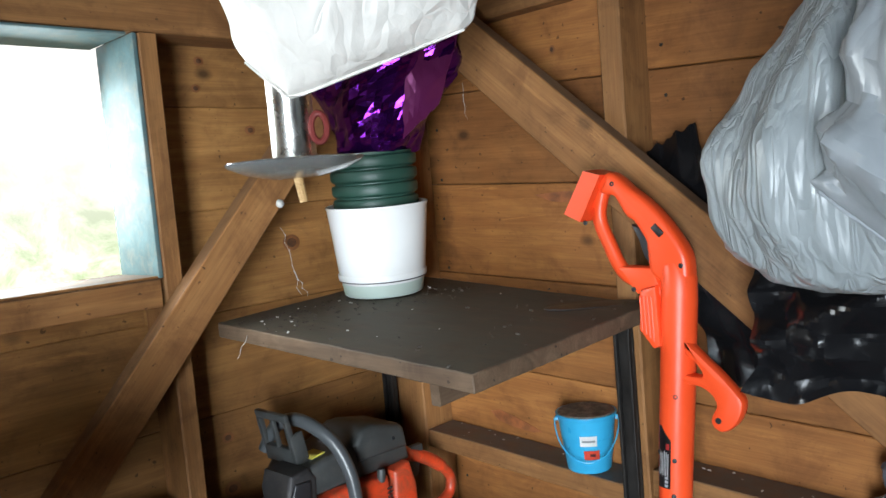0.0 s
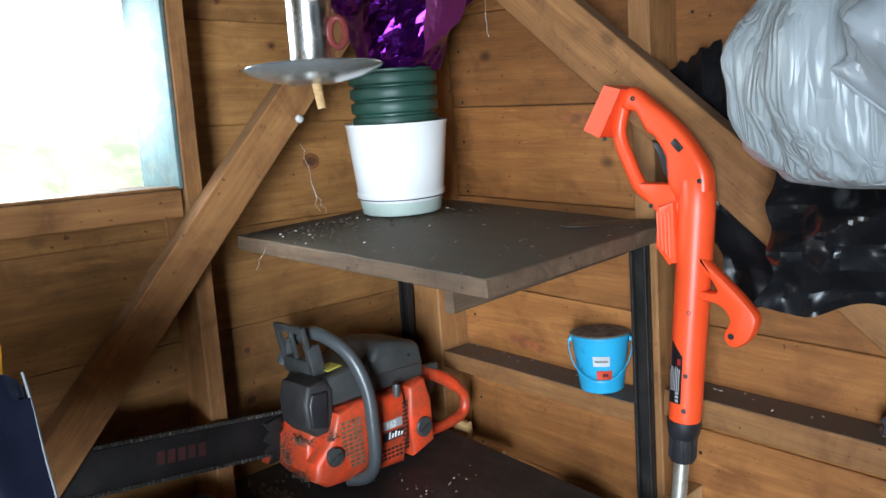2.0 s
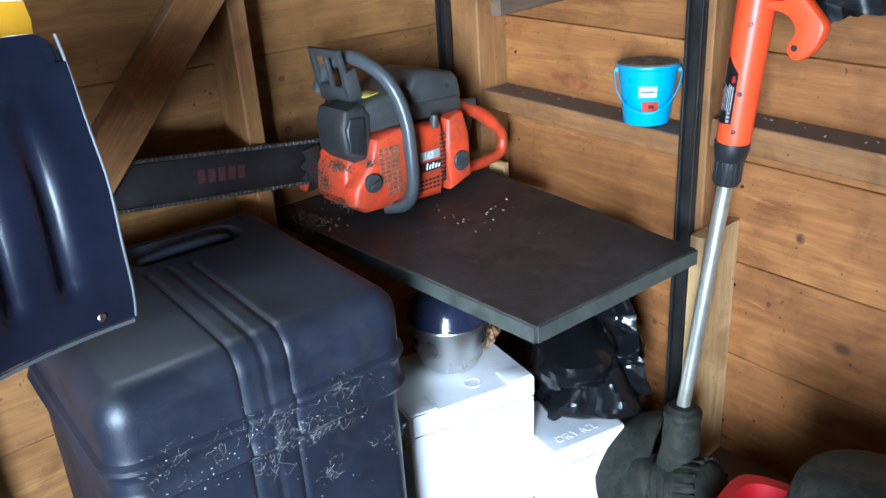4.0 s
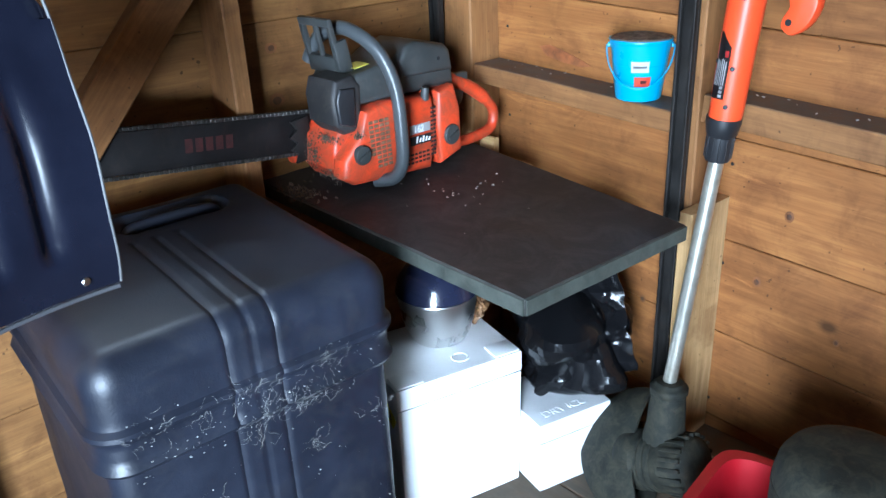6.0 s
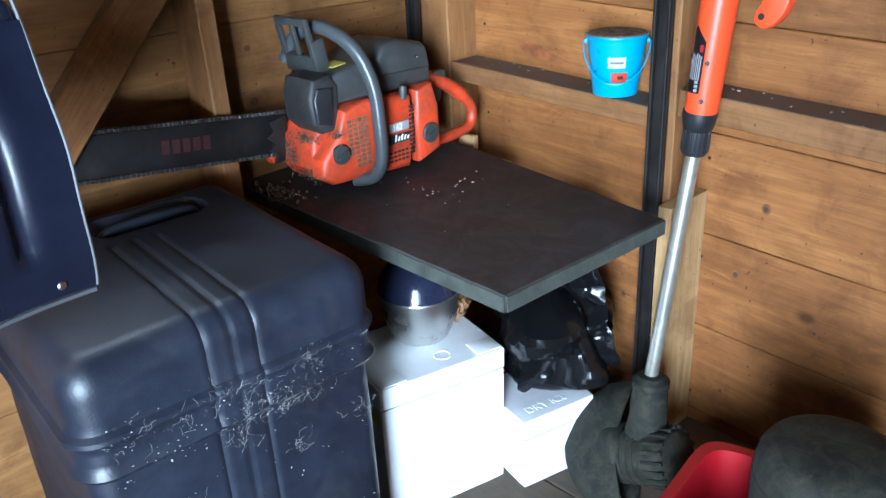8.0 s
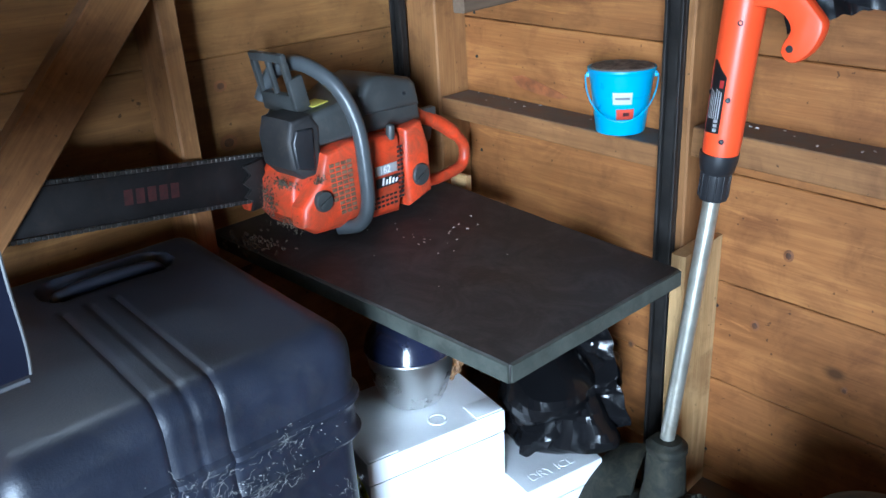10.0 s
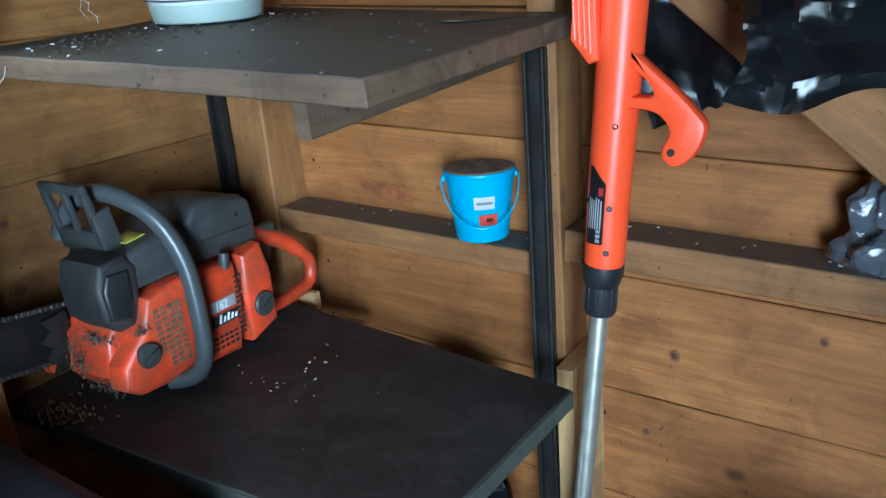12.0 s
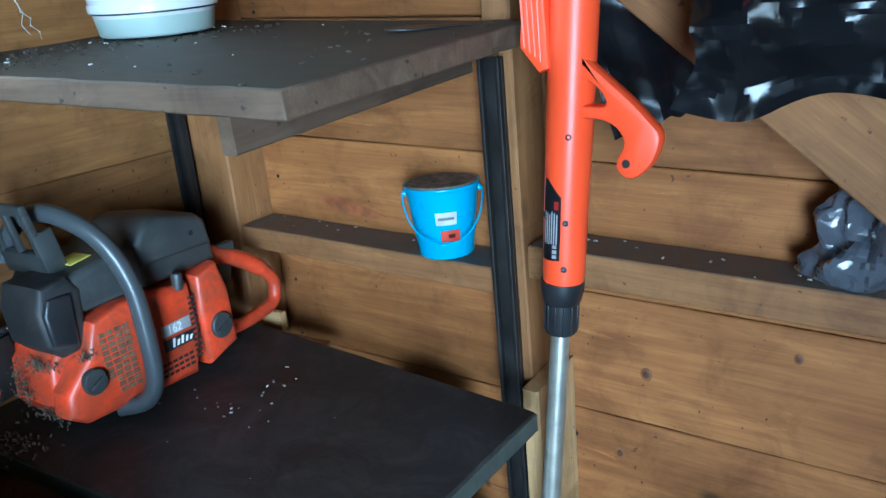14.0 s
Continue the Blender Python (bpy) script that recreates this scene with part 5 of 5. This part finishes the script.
for y in (-0.108, 0.0, 0.118):
    part("rivet", bm_lathe([(0, 0.003), (0.004, 0.0022), (0.0052, 0), (0, -0.002)], 14), STEEL, blade, "bright rivet", pose(0.004 + 0.03 * (y / 0.15) ** 2 + 0.0025, y, 0.026, 0, 90, 0))
part("side_trim", bm_tube([(0.02 - 0.085 * (v / 20 - 0.45) ** 2 + 0.029, 0.150 + 0.004 * math.cos(v / 20 * 9) - 0.012 * math.exp(-((v / 20 - 0.72) / 0.2) ** 2), 0.012 + 0.30 * v / 20) for v in range(21)], 0.0018, 6), plain("grey_trim", (0.09, 0.09, 0.09), 0.6), blade)
part("socket", bm_tube([(-0.020, 0.0, 0.20), (-0.034, 0.0, 0.34)], [0.024, 0.018], 16), BLACKPL, shovel)
part("shaft", bm_tube([(-0.034, 0.0, 0.33), (-0.05, 0.0, 1.390)], 0.014, 16), PALE, shovel, "plain wooden shaft")

# only the right edge is in view; unseen blade width added to shade the window wall
scoop = thing("snow_shovel", (0.478, -1.275, 0.735), "hanging bright yellow plastic snow shovel behind a black one", "shovel", rot=(0, 0, 8))
part("blade", rounded_box((0.010, 0.215, 0.155), 0.009, 16, lambda p, n: 0.012 * (p.z / 0.155) ** 2 * n.x, 0, None, pose(0, 0, 0.155)), YELLOW, scoop)
part("lip", bm_tube([(0.004, -0.205 + 0.041 * k, 0.306) for k in range(11)], 0.006, 10), YELLOW, scoop)
part("shaft", bm_tube([(-0.016, 0.0, 0.16), (-0.03, 0.0, 1.364)], 0.014, 16), PALE, scoop, "plain wooden shaft")

# ---------------------------------------------------------------- under the lower shelf
def foam_box(at, rz, h, label):
    b = thing("foam_box", at, label, "foam box", "foam boxes", rot=(0, 0, rz))
    part("tub", rounded_box((h[0], h[1], h[2] - 0.022), 0.004, 8, None, 0.03, None, pose(0, 0, h[2] - 0.022)), FOAM, b)
    part("lid", rounded_box((h[0] + 0.0006, h[1] + 0.0006, 0.022), 0.004, 8, None, 0, None, pose(0, 0, 2 * h[2] - 0.0215)), FOAM, b)
    return b


fb1 = foam_box((0.386, -0.465, 0.0), -14, (0.100, 0.130, 0.150), "tall white foam box with a yellow sticker, under the shelf")
tag_ob = part("sticker", bm_box((-0.021, -0.0004, -0.014), (0.021, 0.0004, 0.014)), plain("yellow_sticker", (0.85, 0.75, 0.03), 0.6, 0, 0.1), fb1, "small yellow sticker", pose(0.066, -0.1300, 0.232, 0, 32, 0))
for k in range(3):
    part("print_bar", bm_box((-0.017, -0.0007, -0.008 + 0.006 * k), (0.012 - 0.004 * k, -0.0004, -0.0055 + 0.006 * k)), BLACKPL, tag_ob)
for y in (-0.10, 0.10):
    part("lid_notch", bm_box((0.055, y - 0.026, 0.3005), (0.098, y + 0.026, 0.3035), 0.001), FOAM, fb1)
part("lid_disc", bm_lathe([(0.013, 0), (0.014, 0.0018), (0.016, 0.0018), (0.017, 0)], 28), FOAM, fb1, "", pose(0.06, 0.02, 0.3008))
fb2 = foam_box((0.512, -0.272, 0.0), -14, (0.080, 0.084, 0.080), "low white foam box with embossed lettering, beside a taller one")
text = bpy.data.curves.new("lettering", "FONT")
text.body, text.size, text.extrude = "DRY ICE", 0.026, 0.0006
tmp = new("lettering_tmp", text)
me = bpy.data.meshes.new_from_object(tmp.evaluated_get(bpy.context.evaluated_depsgraph_get()))
bpy.data.objects.remove(tmp)
me.materials.append(FOAM)
lett = new("lettering", me)
lett.parent = fb2
lett.matrix_local = pose(0.062, -0.060, 0.1612, 0, 0, 90)

kettle = thing("steel_pot", (0.366, -0.436, 0.3035), "brushed steel pot with a dark domed lid on a foam box", "pot")
part("body", bm_lathe([(0, 0), (0.046, 0), (0.052, 0.003), (0.061, 0.020), (0.0695, 0.050), (0.0745, 0.085), (0.0755, 0.096), (0.0775, 0.098), (0.0770, 0.100), (0.073, 0.098), (0.066, 0.05), (0, 0.02)], 56), plain("pot_steel", (0.66, 0.66, 0.64), 0.30, 1.0, 0.04, 20, 0.05), kettle)
lid = part("lid", bm_lathe([(0, 0.099), (0.0765, 0.1005), (0.079, 0.103), (0.078, 0.108), (0.072, 0.128), (0.056, 0.152), (0.030, 0.168), (0, 0.172)], 48), plain("dark_enamel", (0.012, 0.014, 0.03), 0.12, 0, 0.2, 10, 0, 0.7), kettle, "glossy blue-black dome lid")
part("knob", bm_lathe([(0, 0.170), (0.008, 0.171), (0.013, 0.182), (0.011, 0.191), (0, 0.193)], 20), BLACKPL, lid)

trash = thing("rubbish_bag", (0.475, -0.205, 0.1615), "crumpled shiny black plastic bag under the lower shelf", "bag")
bagf = folder(33, 8, 0.11, 0.62)
rb = bag_surface([(0.0, 0, 0, 0.07, 0.06), (0.015, 0.0, 0, 0.105, 0.085), (0.06, 0.018, 0, 0.130, 0.10), (0.12, 0.025, 0.0, 0.128, 0.098), (0.18, 0.022, 0.0, 0.105, 0.085), (0.235, 0.03, 0.01, 0.070, 0.06), (0.275, 0.045, 0.02, 0.040, 0.03), (0.290, 0.05, 0.02, 0.016, 0.012)], 110, 21, 0.0, 0.006, 5)
for v in rb.verts:
    v.co += Vector((v.co.x - 0.02, v.co.y, 0.1 * (v.co.z - 0.1))).normalized() * bagf(v.co) * min(1.0, v.co.z / 0.04)
part("film", rb, BLACKFILM, trash, "", None, True, 14)
part("fold", crumple([(0.45 - 0.475, 0.020, 0.245), (0.565 - 0.475, 0.055, 0.260), (0.650 - 0.475, 0.020, 0.070), (0.500 - 0.475, -0.105, 0.020)], 40, 44, 0.020, 9, 0.004, 0.015, 0.012, (0.6, -0.8, 0), 12, folder(5, 6, 0.09, 0.5)), BLACKFILM, trash, "stiff fold of black film", None, True, 14)
wadf = folder(8, 7, 0.020, 0.9)
wad_bm = rounded_box((0.021, 0.018, 0.030), 0.017, 22, lambda p, n: wadf(p) + 0.004 * noise.noise(p * 90), 0.3, None, pose(0, 0, 0.032))
wad = part("paper_wad", wad_bm, plain("brown_paper", (0.26, 0.13, 0.055), 0.45, 0, 0.6, 50, 0.6, 0.5, (0.06, 0.03, 0.015), 0.5), None, "", pose(0.372, -0.350, 0.3028, 0, 8, 30), False)
tagged(wad, "crumpled glossy brown paper wad behind a steel pot", "paper wad")

# ---------------------------------------------------------------- on the floor by the wall
tub = thing("red_tub", (1.055, -0.330, 0.0), "glossy red plastic storage tub on the floor", "tub", rot=(0, 0, 8))
tb = bmesh.new()
HX, HY, HT = 0.170, 0.125, 0.200
outer = [(HX * 0.86, HY * 0.84, 0.0), (HX * 0.98, HY * 0.97, HT - 0.02), (HX * 1.06, HY * 1.08, HT - 0.018), (HX * 1.06, HY * 1.08, HT), (HX * 0.95, HY * 0.93, HT), (HX * 0.83, HY * 0.81, 0.006)]
rings = []
for a, b, z in outer:
    ring = []
    for k in range(40):
        t = 2 * math.pi * (k + 0.5) / 40
        c, s = math.cos(t), math.sin(t)
        e = 0.32
        ring.append(tb.verts.new((a * math.copysign(abs(c) ** e, c), b * math.copysign(abs(s) ** e, s), z)))
    rings.append(ring)
for p, q in zip(rings, rings[1:]):
    for k in range(40):
        tb.faces.new((p[k], p[(k + 1) % 40], q[(k + 1) % 40], q[k]))
tb.faces.new(rings[0][::-1]), tb.faces.new(rings[-1])
part("body", tb, RED, tub)
for k in range(-2, 3):
    part("rib", bm_box((k * 0.055 - 0.003, HY * 0.95, 0.02), (k * 0.055 + 0.003, HY * 1.0, HT - 0.03), 0.001), RED, tub)
drum = thing("rubber_bucket", (1.100, -0.338, 0.009), "dusty black rubber bucket standing in a red tub", "bucket", rot=(0, 0, 0))
drum.scale = (1.02, 1.02, 1.45)
part("body", bm_lathe([(0, 0.0), (0.084, 0.0), (0.088, 0.004), (0.097, 0.10), (0.1005, 0.195), (0.1000, 0.215), (0.096, 0.230), (0.088, 0.240), (0.070, 0.246), (0.040, 0.249), (0, 0.250)], 44), DUSTY, drum)
part("rim", bm_lathe([(0.096, 0.200), (0.101, 0.203), (0.101, 0.210), (0.095, 0.212)], 44), DUSTY, drum)

# ---------------------------------------------------------------- litter on the shelves
def crumbs(name, n, seed, place, mat, label, size=(0.0008, 0.003)):
    own = bmesh.new()
    r = random.Random(seed)
    for _ in range(n):
        x, y, z = place(r)
        s = r.uniform(*size)
        merge(own, bm_box((-s, -s * 0.5, 0), (s, s * 0.5, s * 0.6)), pose(x, y, z, r.uniform(-15, 15), r.uniform(-15, 15), r.uniform(0, 180)))
    return tagged(part(name, own, mat, None, "", None, False), label, "litter", "", "stuff")


def on_a(r):
    x, y = (r.uniform(0.14, 0.70), r.uniform(-0.555, -0.10)) if r.random() < 0.3 else (min(0.69, 0.15 + abs(r.gauss(0, 0.09))), r.uniform(-0.555, -0.15))
    return x, y, a_top(x, y) + 0.0002


def on_b(r):
    x, y = r.gauss(0.36, 0.07), r.gauss(-0.33, 0.06)
    x, y = max(0.06, min(0.69, x)), max(-0.56, min(-0.20, y))
    return x, y, 0.5605 + (0.712 - x) * 0.017 + (y + 0.573) * 0.006


def on_ledge(r):
    x = r.uniform(0.13, 0.62) if r.random() < 0.5 else r.uniform(0.69, 1.19)
    return x, r.uniform(-0.078, -0.01), (0.7520 - (x - 0.676) * FALL if x > 0.65 else 0.7390 - (x - 0.117) * FALL)


crumbs("grit", 260, 1, on_a, plain("dark_grit", (0.07, 0.06, 0.05), 0.9), "dark grit and dead leaf bits on the upper shelf", (0.0008, 0.0032))
crumbs("pale_flakes", 26, 2, on_a, WHITE, "pale flakes on the upper shelf", (0.0008, 0.0026))
crumbs("pale_flakes", 26, 3, on_b, plain("flake", (0.5, 0.48, 0.45), 0.8), "pale flakes on the lower shelf", (0.0006, 0.0022))
crumbs("pale_flakes", 30, 5, on_ledge, plain("flake_b", (0.45, 0.42, 0.38), 0.8), "pale flakes on the dusty ledges", (0.0006, 0.0028))
nails = bmesh.new()
rs = random.Random(7)
for z in SEAMS[1:9]:
    for x in (0.07, 0.653, 1.22):
        for dz in (0.04, 0.15):
            merge(nails, bm_lathe([(0, 0.0012), (0.003, 0.001), (0.0035, 0), (0, -0.002)], 8), pose(x + (0.045 if x > 0.1 else 0.07) + rs.uniform(0.0, 0.01), -0.0025, z + dz, 90, 0, 0))
tagged(part("nail_heads", nails, IRON, None), "rusty nail heads in the wall boards", "nails", "", "stuff")

# cobweb strands, a spider's cocoon and a dried seed head
CW = plain("cobweb_white", (0.55, 0.55, 0.52), 0.9)
strand = bmesh.new()
rs = random.Random(31)


def hang(a, b, n, sway):
    a, b = Vector(a), Vector(b)
    pts = [a.lerp(b, k / n) + Vector((rs.uniform(-sway, sway), rs.uniform(-sway, sway), 0)) for k in range(n + 1)]
    bm_tube(pts, 0.00035, 5, strand)
    for pt in pts[1:]:
        if rs.random() < 0.45:
            merge(strand, bm_lathe([(0, -0.0016), (0.0013, 0), (0, 0.0018)], 6), Matrix.Translation(pt))


hang((0.132, -0.425, 1.225), (0.112, -0.385, 1.09), 9, 0.004)
hang((0.114, -0.400, 1.14), (0.120, -0.375, 1.085), 6, 0.005)
hang((0.345, -0.131, 1.47), (0.352, -0.131, 1.40), 6, 0.002)
hang((0.20, -0.562, 1.058), (0.18, -0.575, 1.01), 5, 0.003)
tagged(part("cobweb_strands", strand, CW, None), "thin pale cobweb strands with dust lumps", "cobweb", "", "stuff")
coc = part("cocoon", bm_lathe([(0, -0.008), (0.006, -0.005), (0.0085, 0.0), (0.0065, 0.005), (0, 0.008)], 14), CW, None, "", pose(0.131, -0.4257, 1.2695, 0, 70, 20))
tagged(coc, "small white spider cocoon stuck on the brace", "cocoon")


def on_case(r):
    y, z = r.uniform(-0.19, 0.19), r.choice((r.gauss(0.49, 0.02), r.uniform(0.12, 0.48)))
    v = pose(0.330, -0.894, 0.0, 0, 0, -3) @ Vector((0.2385 if z > 0.45 else 0.2225, y, z))
    return v.x, v.y, v.z


crumbs("dust_specks", 150, 17, on_case, plain("speck", (0.38, 0.38, 0.36), 0.9), "pale dust specks caught on the case", (0.0004, 0.0014))
